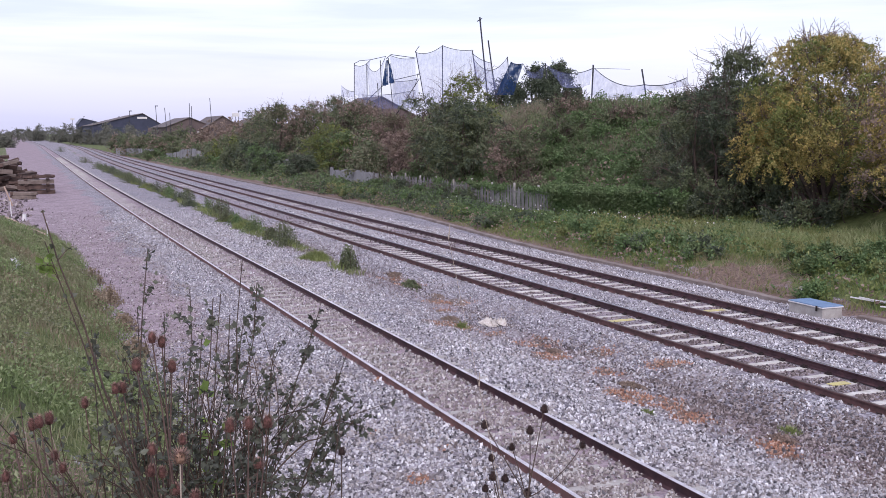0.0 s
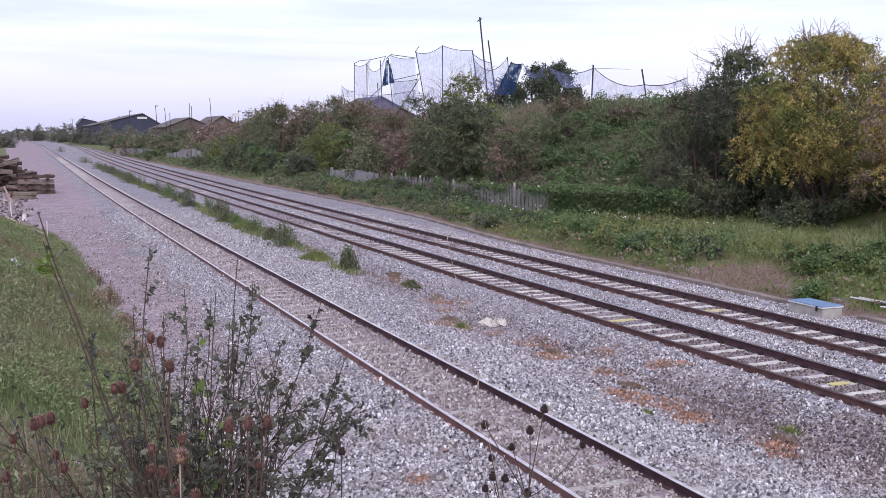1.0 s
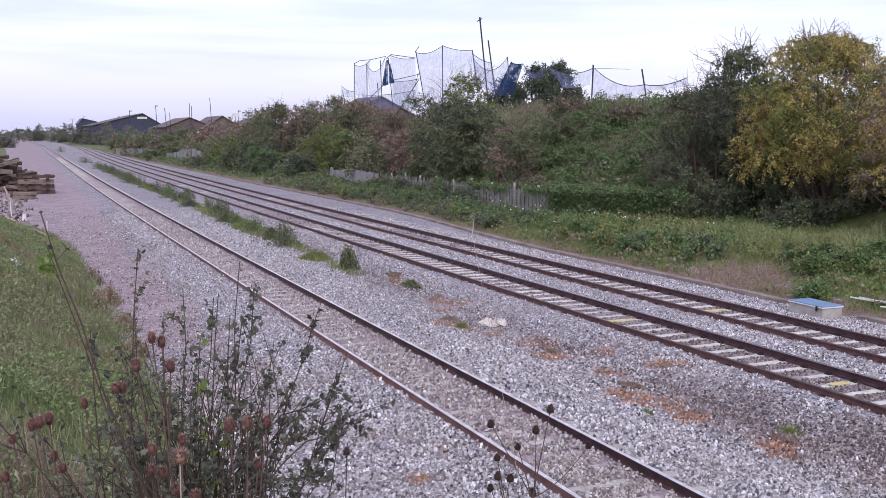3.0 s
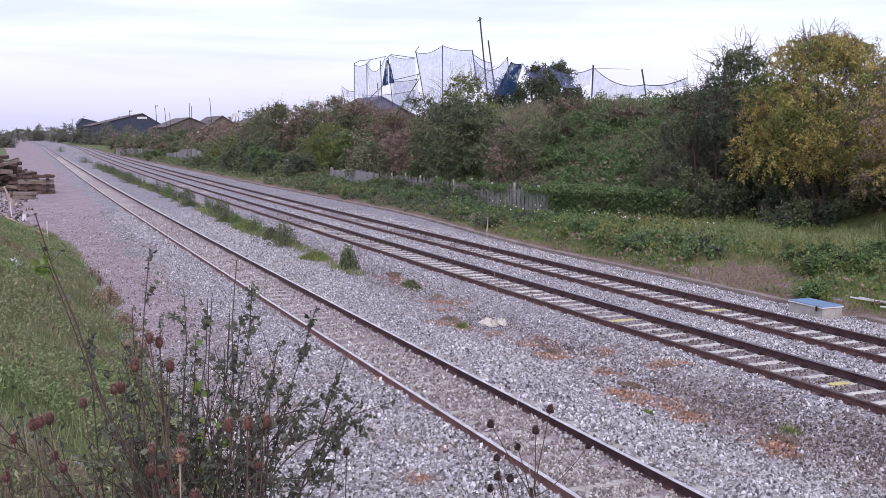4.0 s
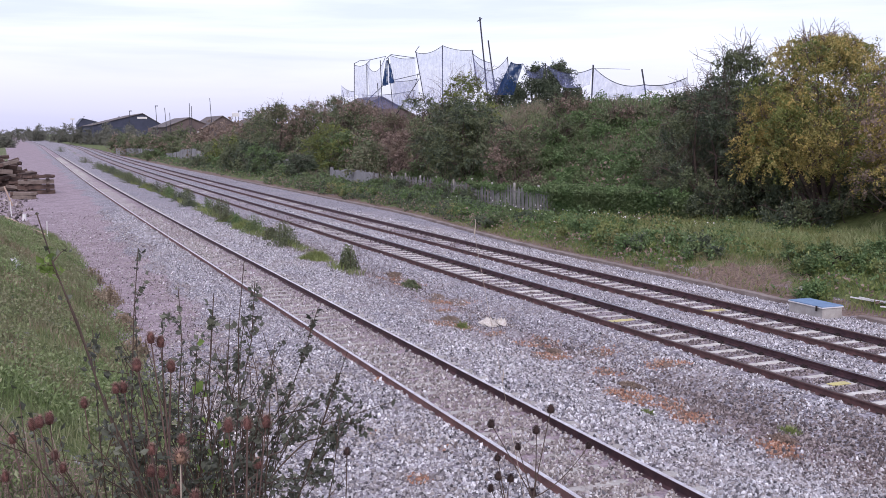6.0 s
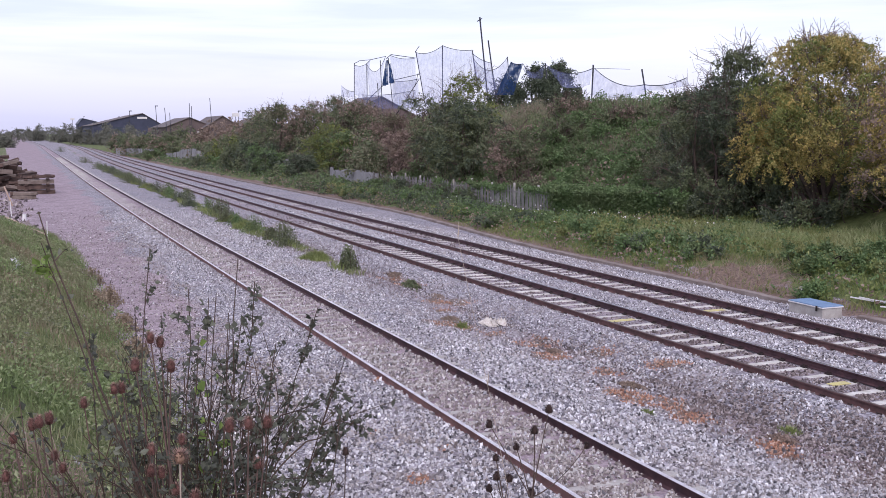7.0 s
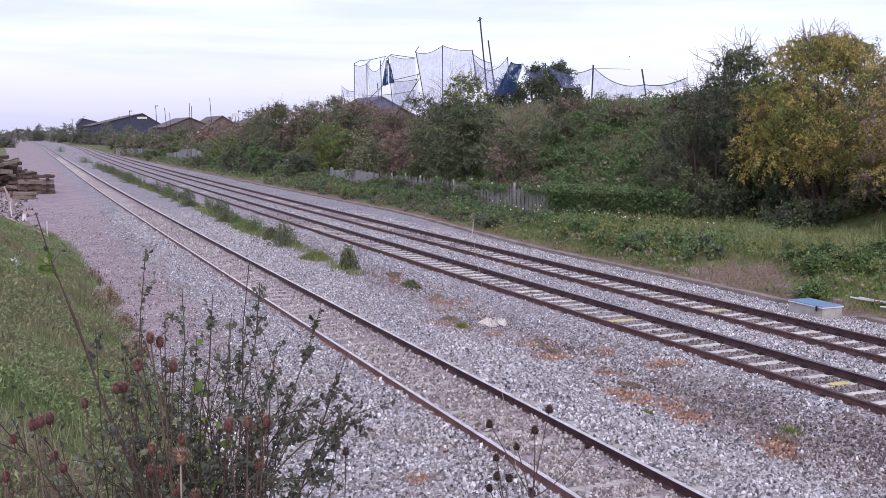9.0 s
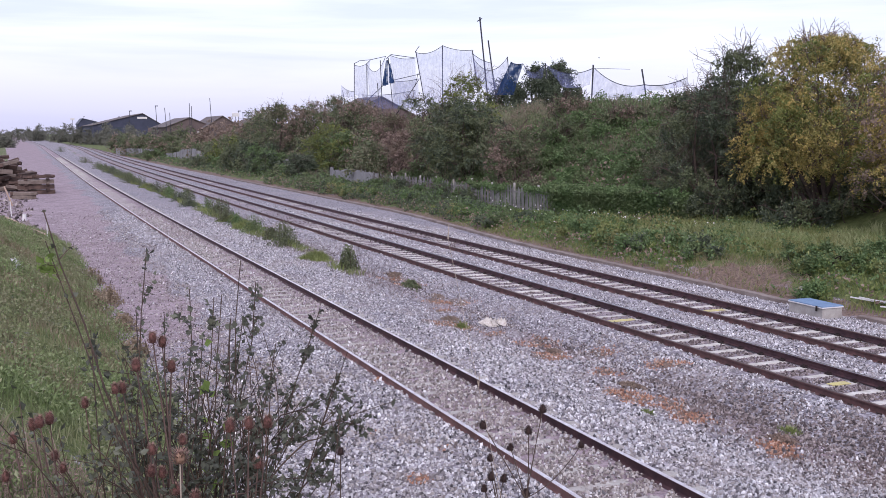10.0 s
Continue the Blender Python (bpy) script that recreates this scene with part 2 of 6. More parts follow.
def ground_mat():
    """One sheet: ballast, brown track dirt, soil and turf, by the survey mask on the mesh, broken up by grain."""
    k = Mat("ground")
    p = k.pos()
    at = k.t.nodes.new("ShaderNodeVertexColor")
    at.layer_name = "cover"
    sp = k.t.nodes.new("ShaderNodeSeparateColor")
    k.link(at.outputs["Color"], sp.inputs["Color"])
    vo = k.node("ShaderNodeTexVoronoi", Scale=19.0)
    k.link(p, vo.inputs["Vector"])
    gravel = k.ramp(vo.outputs["Color"], [(0.1, (0.088, 0.080, 0.092)), (0.5, (0.232, 0.215, 0.242)), (0.9, (0.50, 0.472, 0.51))])
    gravel = k.mix(k.ramp(k.noise(p, 0.35, 6.0), [(0.45, (0, 0, 0)), (0.7, (0.6, 0.6, 0.6))]), gravel, (0.37, 0.32, 0.325))
    gravel = k.mix(0.55, gravel, k.ramp(k.noise(p, 2.6, 9.0, 0.8), [(0.3, (0.45, 0.43, 0.45)), (0.7, (1.3, 1.3, 1.3))]), "MULTIPLY")
    dirt = k.ramp(k.noise(p, 6.0, 8.0, 0.75), [(0.3, (0.175, 0.128, 0.137)), (0.5, (0.335, 0.265, 0.288)), (0.7, (0.50, 0.425, 0.455))])
    dirt = k.mix(0.6, dirt, k.ramp(k.noise(p, 26.0, 5.0, 0.8), [(0.3, (0.35, 0.33, 0.34)), (0.7, (1.35, 1.35, 1.35))]), "MULTIPLY")
    dirt = k.mix(0.7, dirt, k.ramp(k.noise(p, 0.7, 6.0, 0.7), [(0.3, (0.62, 0.60, 0.60)), (0.7, (1.25, 1.25, 1.28))]), "MULTIPLY")
    rust = k.ramp(k.noise(p, 9.0, 6.0, 0.7), [(0.35, (0.095, 0.07, 0.058)), (0.65, (0.25, 0.17, 0.135))])
    turf = k.ramp(k.noise(p, 2.2, 8.0, 0.7), [(0.3, (0.06, 0.07, 0.03)), (0.55, (0.12, 0.145, 0.05)), (0.75, (0.20, 0.18, 0.10))])

    def edge(channel, width):
        a = k.node("ShaderNodeMath")
        a.operation = "ADD"
        k.link(channel, a.inputs[0])
        n = k.noise(p, 2.5, 7.0, 0.75)
        k.link(n, a.inputs[1])
        return k.ramp(a.outputs[0], [(0.5 + 0.5 - width, (0, 0, 0)), (0.5 + 0.5, (1, 1, 1))])

    c = k.mix(edge(sp.outputs["Green"], 0.18), gravel, dirt)
    c = k.mix(edge(sp.outputs["Blue"], 0.2), c, rust)
    c = k.mix(edge(sp.outputs["Red"], 0.1), c, turf)
    k.bump(vo.outputs["Distance"], 0.8, 0.03)
    return k.done(c, 0.92)


M_GROUND = ground_mat()


# ---- mesh building ----
class Geo:
    """Gathers vertices and faces of one mesh."""

    def __init__(self):
        self.v, self.f, self.m, self.n = [], [], [], 0

    def add(self, v, f, slot=0):
        v, f = np.asarray(v, float).reshape(-1, 3), np.asarray(f, int)
        self.v.append(v)
        self.f.append(f + self.n)
        self.m.append(np.full(len(f), slot))
        self.n += len(v)
        return self

    def mesh(self, name, *mats, smooth=False):
        me = bpy.data.meshes.new(name)
        v = np.concatenate(self.v)
        sizes = np.concatenate([np.full(len(f), f.shape[1]) for f in self.f])
        idx = np.concatenate([f.ravel() for f in self.f])
        me.vertices.add(len(v))
        me.vertices.foreach_set("co", v.ravel())
        me.loops.add(len(idx))
        me.loops.foreach_set("vertex_index", idx)
        me.polygons.add(len(sizes))
        me.polygons.foreach_set("loop_start", np.concatenate([[0], np.cumsum(sizes)[:-1]]))
        me.polygons.foreach_set("loop_total", sizes)
        me.polygons.foreach_set("material_index", np.concatenate(self.m))
        me.polygons.foreach_set("use_smooth", np.full(len(sizes), smooth))
        for m in mats:
            me.materials.append(m)
        me.update(calc_edges=True)
        me.validate()
        return me


def part(name, me, parent=None, label="", at=None):
    ob = new(name, me)
    if parent is not None:
        ob.parent = parent
    if at is not None:
        ob.matrix_basis = at
    return tagged(ob, label)


def thing(name, label, category, group="", kind="", at=None, me=None):
    ob = new(name, me)
    if at is not None:
        ob.matrix_basis = at
    return tagged(ob, label, category, group, kind)


BOX_F = [(0, 3, 2, 1), (4, 5, 6, 7), (0, 1, 5, 4), (1, 2, 6, 5), (2, 3, 7, 6), (3, 0, 4, 7)]


def box(g, x0, x1, y0, y1, z0, z1, bevel=0.0, slot=0, m=None):
    """A block with chamfered upper edges."""
    b = bevel
    v = [(x0, y0, z0), (x1, y0, z0), (x1, y1, z0), (x0, y1, z0), (x0, y0, z1 - b), (x1, y0, z1 - b), (x1, y1, z1 - b), (x0, y1, z1 - b)]
    f = list(BOX_F)
    if b:
        f = [q for i, q in enumerate(BOX_F) if i != 1]
        v += [(x0 + b, y0 + b, z1), (x1 - b, y0 + b, z1), (x1 - b, y1 - b, z1), (x0 + b, y1 - b, z1)]
        f += [(8, 9, 10, 11), (4, 5, 9, 8), (5, 6, 10, 9), (6, 7, 11, 10), (7, 4, 8, 11)]
    v = np.array(v, float)
    if m is not None:
        v = np.array([m @ Vector(q) for q in v])
    return g.add(v, f, slot)


def tube(g, pts, r0, r1, sides=5, slot=0):
    """A tapering round rod along points, closed at its ends."""
    pts = np.asarray(pts, float)
    n = len(pts)
    d = np.gradient(pts, axis=0)
    d /= np.linalg.norm(d, axis=1)[:, None] + 1e-9
    ref = np.where(np.abs(d[:, 2:3]) > 0.9, [[1.0, 0, 0]], [[0, 0, 1.0]])
    a = np.cross(d, ref)
    a /= np.linalg.norm(a, axis=1)[:, None] + 1e-9
    b = np.cross(d, a)
    r = np.linspace(r0, r1, n)[:, None, None]
    w = np.linspace(0, 2 * np.pi, sides, endpoint=False)
    v = pts[:, None] + r * (np.cos(w)[None, :, None] * a[:, None] + np.sin(w)[None, :, None] * b[:, None])
    i, j = np.meshgrid(np.arange(n - 1), np.arange(sides), indexing="ij")
    k = (j + 1) % sides
    f = np.stack([i * sides + j, i * sides + k, (i + 1) * sides + k, (i + 1) * sides + j], -1).reshape(-1, 4)
    g.add(v.reshape(-1, 3), f, slot)
    g.add(np.concatenate([v[0], v[-1]]), np.array([list(range(sides))[::-1], [sides + q for q in range(sides)]]), slot)
    return g


def leaves(g, rng, pts, size, spread=0.4, up=0.3, aspect=0.6, slot=0):
    """A pointed leaf at each point, turned at random, folded a little."""
    n = len(pts)
    d = rng.normal(size=(n, 3))
    d[:, 2] += up
    d /= np.linalg.norm(d, axis=1)[:, None]
    e = np.cross(d, rng.normal(size=(n, 3)))
    e /= np.linalg.norm(e, axis=1)[:, None] + 1e-9
    s = (size * (1 + spread * rng.uniform(-1, 1, n)))[:, None]
    w = np.cross(d, e) * s * 0.12
    q = np.stack([pts - d * s * 0.5, pts + e * s * aspect * 0.5 + w, pts + d * s * 0.5, pts - e * s * aspect * 0.5 + w], 1)
    return g.add(q.reshape(-1, 3), np.arange(4 * n).reshape(-1, 4), slot)


def blades(g, rng, pts, height, width=0.012, lean=0.35, slot=0):
    """A narrow bent blade of grass at each point."""
    n = len(pts)
    h = (height * rng.uniform(0.5, 1.25, n))[:, None]
    a = rng.uniform(0, 2 * np.pi, n)
    s = np.stack([np.cos(a), np.sin(a), np.zeros(n)], 1)
    l = rng.normal(size=(n, 3)) * lean
    l[:, 2] = 0
    w = (width * rng.uniform(0.7, 1.4, n))[:, None]
    up = np.array([[0, 0, 1.0]])
    mid = pts + up * h * 0.6 + l * h * 0.4
    top = pts + up * h * 0.95 + l * h
    q = np.stack([pts - s * w, pts + s * w, mid + s * w * 0.8, top, mid - s * w * 0.8], 1)
    i = np.arange(n)[:, None] * 5
    g.add(q.reshape(-1, 3), i + np.array([[0, 1, 2, 4]]), slot)
    g.v.append(np.zeros((0, 3)))
    g.f.append(g.n - 5 * n + i + np.array([[4, 2, 3]]))
    g.m.append(np.full(n, slot))
    return g


def stones(g, rng, pts, size, flat=1.0, slot=0):
    """An angular broken stone at each point, its underside bedded in the ground."""
    n = len(pts)
    o = np.array([(1, 0, 0), (0, 1, 0), (-1, 0, 0), (0, -1, 0), (0.2, 0.1, 1)], float)
    q = o[None] * rng.uniform(0.6, 1.3, (n, 5, 1)) + rng.normal(size=(n, 5, 3)) * 0.22
    q *= (size * rng.uniform(0.5, 1.25, n))[:, None, None] * 0.62
    q[:, :, 2] *= flat
    q[:, :4, 2] -= 0.25 * size[:, None]
    a = rng.uniform(0, 6.28, n)
    t = rng.normal(size=(n, 2)) * 0.5
    q[:, :, 2] += q[:, :, 0] * t[:, :1] + q[:, :, 1] * t[:, 1:]
    c, s = np.cos(a)[:, None], np.sin(a)[:, None]
    q = np.stack([q[:, :, 0] * c - q[:, :, 1] * s, q[:, :, 0] * s + q[:, :, 1] * c, q[:, :, 2]], 2) + pts[:, None]
    f = np.array([(0, 1, 4), (1, 2, 4), (2, 3, 4), (3, 0, 4)])
    return g.add(q.reshape(-1, 3), (np.arange(n)[:, None, None] * 5 + f[None]).reshape(-1, 3), slot)


def blocks(g, rng, pts, size, slot=0):
    """A chipped block with a small uneven top at each point, for the nearest ballast."""
    n = len(pts)
    lo = np.array([(1, 1, -0.45), (-1, 1, -0.45), (-1, -1, -0.45), (1, -1, -0.45)], float)
    hi = np.array([(0.6, 0.6, 0.5), (-0.6, 0.6, 0.5), (-0.6, -0.6, 0.5), (0.6, -0.6, 0.5)], float)
    q = np.concatenate([lo, hi])[None] * rng.uniform(0.7, 1.2, (n, 8, 1)) + rng.normal(size=(n, 8, 3)) * 0.17
    q *= (size * rng.uniform(0.4, 1.2, n))[:, None, None] * np.stack([np.full(n, 0.5), rng.uniform(0.3, 0.55, n), rng.uniform(0.55, 0.95, n)], 1)[:, None]
    a, t = rng.uniform(0, 6.28, n), rng.normal(size=(n, 2)) * 0.35
    q[:, :, 2] += q[:, :, 0] * t[:, :1] + q[:, :, 1] * t[:, 1:]
    c, s = np.cos(a)[:, None], np.sin(a)[:, None]
    q = np.stack([q[:, :, 0] * c - q[:, :, 1] * s, q[:, :, 0] * s + q[:, :, 1] * c, q[:, :, 2]], 2) + pts[:, None]
    f = np.array([(4, 5, 6, 7), (0, 1, 5, 4), (1, 2, 6, 5), (2, 3, 7, 6), (3, 0, 4, 7)])
    return g.add(q.reshape(-1, 3), (np.arange(n)[:, None, None] * 8 + f[None]).reshape(-1, 4), slot)


def ballast(g, rng, pts, size, slot=0):
    near = pts[:, 1] < 21
    blocks(g, rng, pts[near] + [0, 0, 0.006], size[near] * 1.16, slot)
    stones(g, rng, pts[~near], size[~near], slot=slot)


# ---- lie of the land ----
def sstep(a, b, x):
    t = np.clip((np.asarray(x, float) - a) / (b - a), 0, 1)
    return t * t * (3 - 2 * t)


def main_x(y):
    y = np.clip(y, 0, None)
    return 8e-5 * np.minimum(y, 300) ** 2 + 0.031 * np.clip(y - 300, 0, None)


def siding_x(y):
    y = np.clip(y, 0, None)
    m = np.minimum(y, 130)
    return 6.508 + 0.0017 * m + 7e-5 * m ** 2 + 0.0195 * (np.clip(y, 130, 400) - 130) + 0.008 * np.clip(y - 400, 0, None)


def kerb_x(y):
    return 21.75 + 1.9 * sstep(36, 64, y) + main_x(y) * sstep(120, 260, y) * 0.3


def fence_x(y):
    return 28.2 + 2.2 * sstep(48, 40, y) + 0.8 * sstep(80, 100, y) - 3.6 * sstep(130, 260, y) + main_x(y) * sstep(250, 500, y)


def wave(x, y, s, k=0.0):
    return np.sin(x * s + 1.3 * np.sin(y * s * 0.7 + k) + k) * np.cos(y * s * 0.9 + 1.1 * np.sin(x * s * 0.6 - k))


def land(x, y):
    x, y = np.broadcast_arrays(np.asarray(x, float), np.asarray(y, float))
    s = x - siding_x(y) + 6.508
    u = x - main_x(y)
    bed = np.interp(s, [-50, 2.6, 4.0, 5.6, 6.45, 6.6, 7.6, 7.94, 8.07, 8.7, 9.2, 10.6, 12.0], [-0.2, -0.2, -0.14, 0.01, 0.075, -0.005, -0.005, 0.045, -0.008, -0.022, -0.01, -0.22, -0.36])
    main = np.interp(u, [10.8, 12.0, 13.1, 13.88, 14.06, 15.44, 15.64, 17.06, 17.26, 18.64, 18.84, 19.5, 20.6, 22.0],
                     [-0.36, -0.34, -0.14, -0.125, -0.19, -0.19, -0.125, -0.125, -0.19, -0.19, -0.125, -0.15, -0.36, -0.38])
    main = main + 0.019 * sstep(34, 62, y) * ((np.abs(u - 14.75) < 0.62) | (np.abs(u - 17.95) < 0.62))
    z = np.where(s < 9.2, bed, np.where(u > 12.0, main, np.maximum(bed, main)))
    k, f = kerb_x(y), fence_x(y)
    v = x - k
    verge = np.interp(v, [0.0, 0.5, 1.6, 3.2, 6.5], [-0.36, -0.26, 0.06, 0.20, 0.26])
    z = np.where(v > 0, verge, z)
    # embankment behind the fence, lower towards the distance
    top = 6.6 - 4.2 * sstep(96, 150, y) - 0.8 * sstep(150, 260, y)
    up = x - f - 1.0
    z = np.where(up > 0, 0.26 + (top - 0.26) * sstep(0, 14, up) * (1 - sstep(120, 260, up)), z)
    # cutting side on the near bank, and the slope below the viewpoint
    side = np.minimum(0.62 * np.clip(2.6 - x, 0, None), 3.4) * (1 - sstep(34, 66, y))
    knoll = np.clip(3.15 - 0.10 * np.clip(y - 0.9, 0, 3.0) - 1.15 * np.clip(y - 3.9, 0, None) - 0.45 * np.clip(x - 0.9, 0, None), 0, None)
    z = np.where(x < 12, np.maximum(z + side, knoll - 0.2), z)
    rough = 0.012 + 0.06 * sstep(2.8, 2.0, x) + 0.07 * sstep(0.5, 2.5, v) + 0.25 * sstep(2, 8, up)
    return z + rough * (wave(x, y, 2.1) + 0.6 * wave(x, y, 5.3, 2.0) + 0.8 * wave(x, y, 0.6, 4.0)) * (1 - sstep(200, 500, y))


def span(*parts):
    return np.unique(np.round(np.concatenate([np.arange(*q) for q in parts]), 4))


def build_ground():
    xs = span((-2500, -200, 230), (-200, -20, 20), (-20, -2, 1.5), (-2, 6, 0.3), (6, 8.5, 0.15), (8.5, 13, 0.3), (13, 20, 0.12), (20, 27, 0.25), (27, 60, 0.8), (60, 200, 10), (200, 2600, 240))
    ys = span((-300, -20, 28), (-20, 4, 1.5), (4, 60, 0.5), (60, 140, 1.0), (140, 400, 5), (400, 4400, 200))
    X, Y = np.meshgrid(xs, ys, indexing="ij")
    Z = land(X, Y)
    n, m = X.shape
    i, j = np.meshgrid(np.arange(n - 1), np.arange(m - 1), indexing="ij")
    f = np.stack([i * m + j, (i + 1) * m + j, (i + 1) * m + j + 1, i * m + j + 1], -1).reshape(-1, 4)
    me = Geo().add(np.stack([X, Y, Z], -1), f).mesh("ground", M_GROUND, smooth=True)
    s = X - siding_x(Y) + 6.508
    u = X - main_x(Y)
    v = X - kerb_x(Y)
    turf = np.maximum(sstep(2.9, 2.2, X + 0.25 * wave(X, Y, 1.7)) * (1 - sstep(52, 60, Y)), sstep(0.0, 0.9, v + 0.3 * wave(X, Y, 1.3)))
    turf = np.maximum(turf, sstep(1.6, 0.6, X - 0.002 * Y) * sstep(120, 135, Y))
    bare = np.exp(-(((X - 23.3) / 1.5) ** 2 + ((Y - 26.9) / 3.0) ** 2))
    turf = np.clip(turf - 0.8 * bare - 0.45 * sstep(1.5, 0.8, v), 0, 1)
    strip = np.exp(-((u - 11.4) / 0.55) ** 2) * sstep(30, 36, Y) * (0.55 + 0.45 * wave(X, Y, 0.5))
    turf = np.maximum(turf, strip * 0.7)
    turf = np.maximum(turf, sstep(300, 420, Y) * sstep(3, -2, X))
    dirt = np.maximum(sstep(5.2, 3.8, s + 0.5 * wave(X, Y, 0.7) - 0.015 * np.clip(Y - 30, 0, 60)) * (0.25 + 0.5 * sstep(19, 30, Y)), 0.55 * sstep(1.0, 0.6, np.abs(s - 7.26)))
    dirt = np.maximum(dirt, sstep(2.6, 1.0, X) * sstep(50, 58, Y))
    dirt = np.maximum(dirt, np.exp(-((u - 11.6) / 0.9) ** 2) * 0.5 * (0.8 + 0.5 * wave(X, Y, 0.9)))
    for c in (14.757, 17.957):
        rail_dirt = sstep(0.80, 0.68, np.abs(u - c))
        dirt = np.maximum(dirt, 0.4 * rail_dirt)
    dirt = np.maximum(dirt, bare)
    rust = np.zeros_like(X)
    for x, y, r in RUST_PATCHES:
        rust = np.maximum(rust, np.exp(-(((X - x) / r) ** 2 + ((Y - y) / r / 1.1) ** 2)) * 0.75)
    rust = np.maximum(rust, 0.8 * bare)
    rust = np.maximum(rust, 0.55 * sstep(1.5, 0.7, v) * sstep(-0.2, 0.1, v) * (v > -0.3))
    col = np.stack([turf, dirt, rust, np.ones_like(X)], -1).reshape(-1, 4)
    ca = me.color_attributes.new("cover", "FLOAT_COLOR", "POINT")
    ca.data.foreach_set("color", col.ravel())
    return thing("ground", "grey ballast, brown dirt and green turf ground", "ground", kind="structure", me=me)


RUST_PATCHES = [(10.3, 23.7, 0.55), (10.75, 23.3, 0.5), (11.1, 22.1, 0.35), (11.45, 20.5, 0.45), (11.1, 19.3, 0.5), (11.95, 21.0, 0.4), (10.65, 15.95, 0.4), (10.8, 15.4, 0.45), (11.15, 14.7, 0.5),
                (10.9, 14.0, 0.45), (11.2, 12.2, 0.42), (10.9, 11.6, 0.35), (13.0, 17.4, 0.5), (11.4, 17.4, 0.35), (12.5, 19.3, 0.4),
                (5.3, 14.85, 0.16), (6.35, 17.8, 0.2), (5.15, 12.55, 0.2), (5.9, 13.4, 0.12), (12.3, 32.4, 0.6), (12.2, 30.7, 0.6), (12.0, 27.0, 0.8), (11.2, 25.6, 0.4)]
build_ground()


# ---- railway ----
RAIL_PROFILE = np.array([(-0.07, -0.159), (0.07, -0.159), (0.07, -0.148), (0.012, -0.132), (0.010, -0.045), (0.034, -0.032), (0.036, -0.008), (0.024, 0.0),
                         (-0.024, 0.0), (-0.036, -0.008), (-0.034, -0.032), (-0.010, -0.045), (-0.012, -0.132), (-0.07, -0.148)])


def rail_mesh(name, fx, z, web, crown):
    ys = span((-30, 0, 5), (0, 120, 2), (120, 400, 8), (400, 900, 25))
    n, k = len(ys), len(RAIL_PROFILE)
    v = np.zeros((n, k, 3))
    v[:, :, 0] = fx(ys)[:, None] + RAIL_PROFILE[None, :, 0]
    v[:, :, 1] = ys[:, None]
    v[:, :, 2] = z + RAIL_PROFILE[None, :, 1]
    g = Geo()
    g.add(v.reshape(-1, 3), np.zeros((0, 4)))
    i = np.arange(n - 1)
    for q in range(k):
        r = (q + 1) % k
        g.f.append(np.stack([i * k + q, i * k + r, (i + 1) * k + r, (i + 1) * k + q], 1)[:, ::-1])
        g.m.append(np.full(n - 1, 1 if q in (7, 6, 8) else 0))
    return g.mesh(name, web, crown)


def sleeper_mesh(mat):
    """A tapered concrete sleeper, lower in its middle, seats under the rails."""
    xs = np.array([-1.25, -1.05, -0.45, 0.45, 1.05, 1.25])
    ht = np.array([-0.175, -0.165, -0.178, -0.178, -0.165, -0.175])
    g = Geo()
    v, wt_, wb = [], 0.088, 0.13
    for x, h in zip(xs, ht):
        v += [(x, -wb, -0.38), (x, -wt_ - 0.01, h - 0.02), (x, -wt_, h), (x, wt_, h), (x, wt_ + 0.01, h - 0.02), (x, wb, -0.38)]
    f = [(i * 6 + j, (i + 1) * 6 + j, (i + 1) * 6 + (j + 1) % 6, i * 6 + (j + 1) % 6) for i in range(5) for j in range(6)]
    g.add(v, f)
    g.f.append(np.array([[5, 4, 3, 2, 1, 0], [30, 31, 32, 33, 34, 35]]))
    g.m.append(np.zeros(2, int))
    return g.mesh("sleeper", mat)


def clip_mesh():
    g = Geo()
    box(g, -0.05, 0.05, -0.07, 0.07, -0.176, -0.145, 0.01)
    tube(g, [(-0.04, -0.05, -0.14), (0.0, -0.055, -0.115), (0.035, 0.0, -0.11), (0.0, 0.055, -0.115), (-0.04, 0.05, -0.14)], 0.011, 0.011, 5)
    return g.mesh("rail_clip", M_CLIP)


PITCH = 0.6774


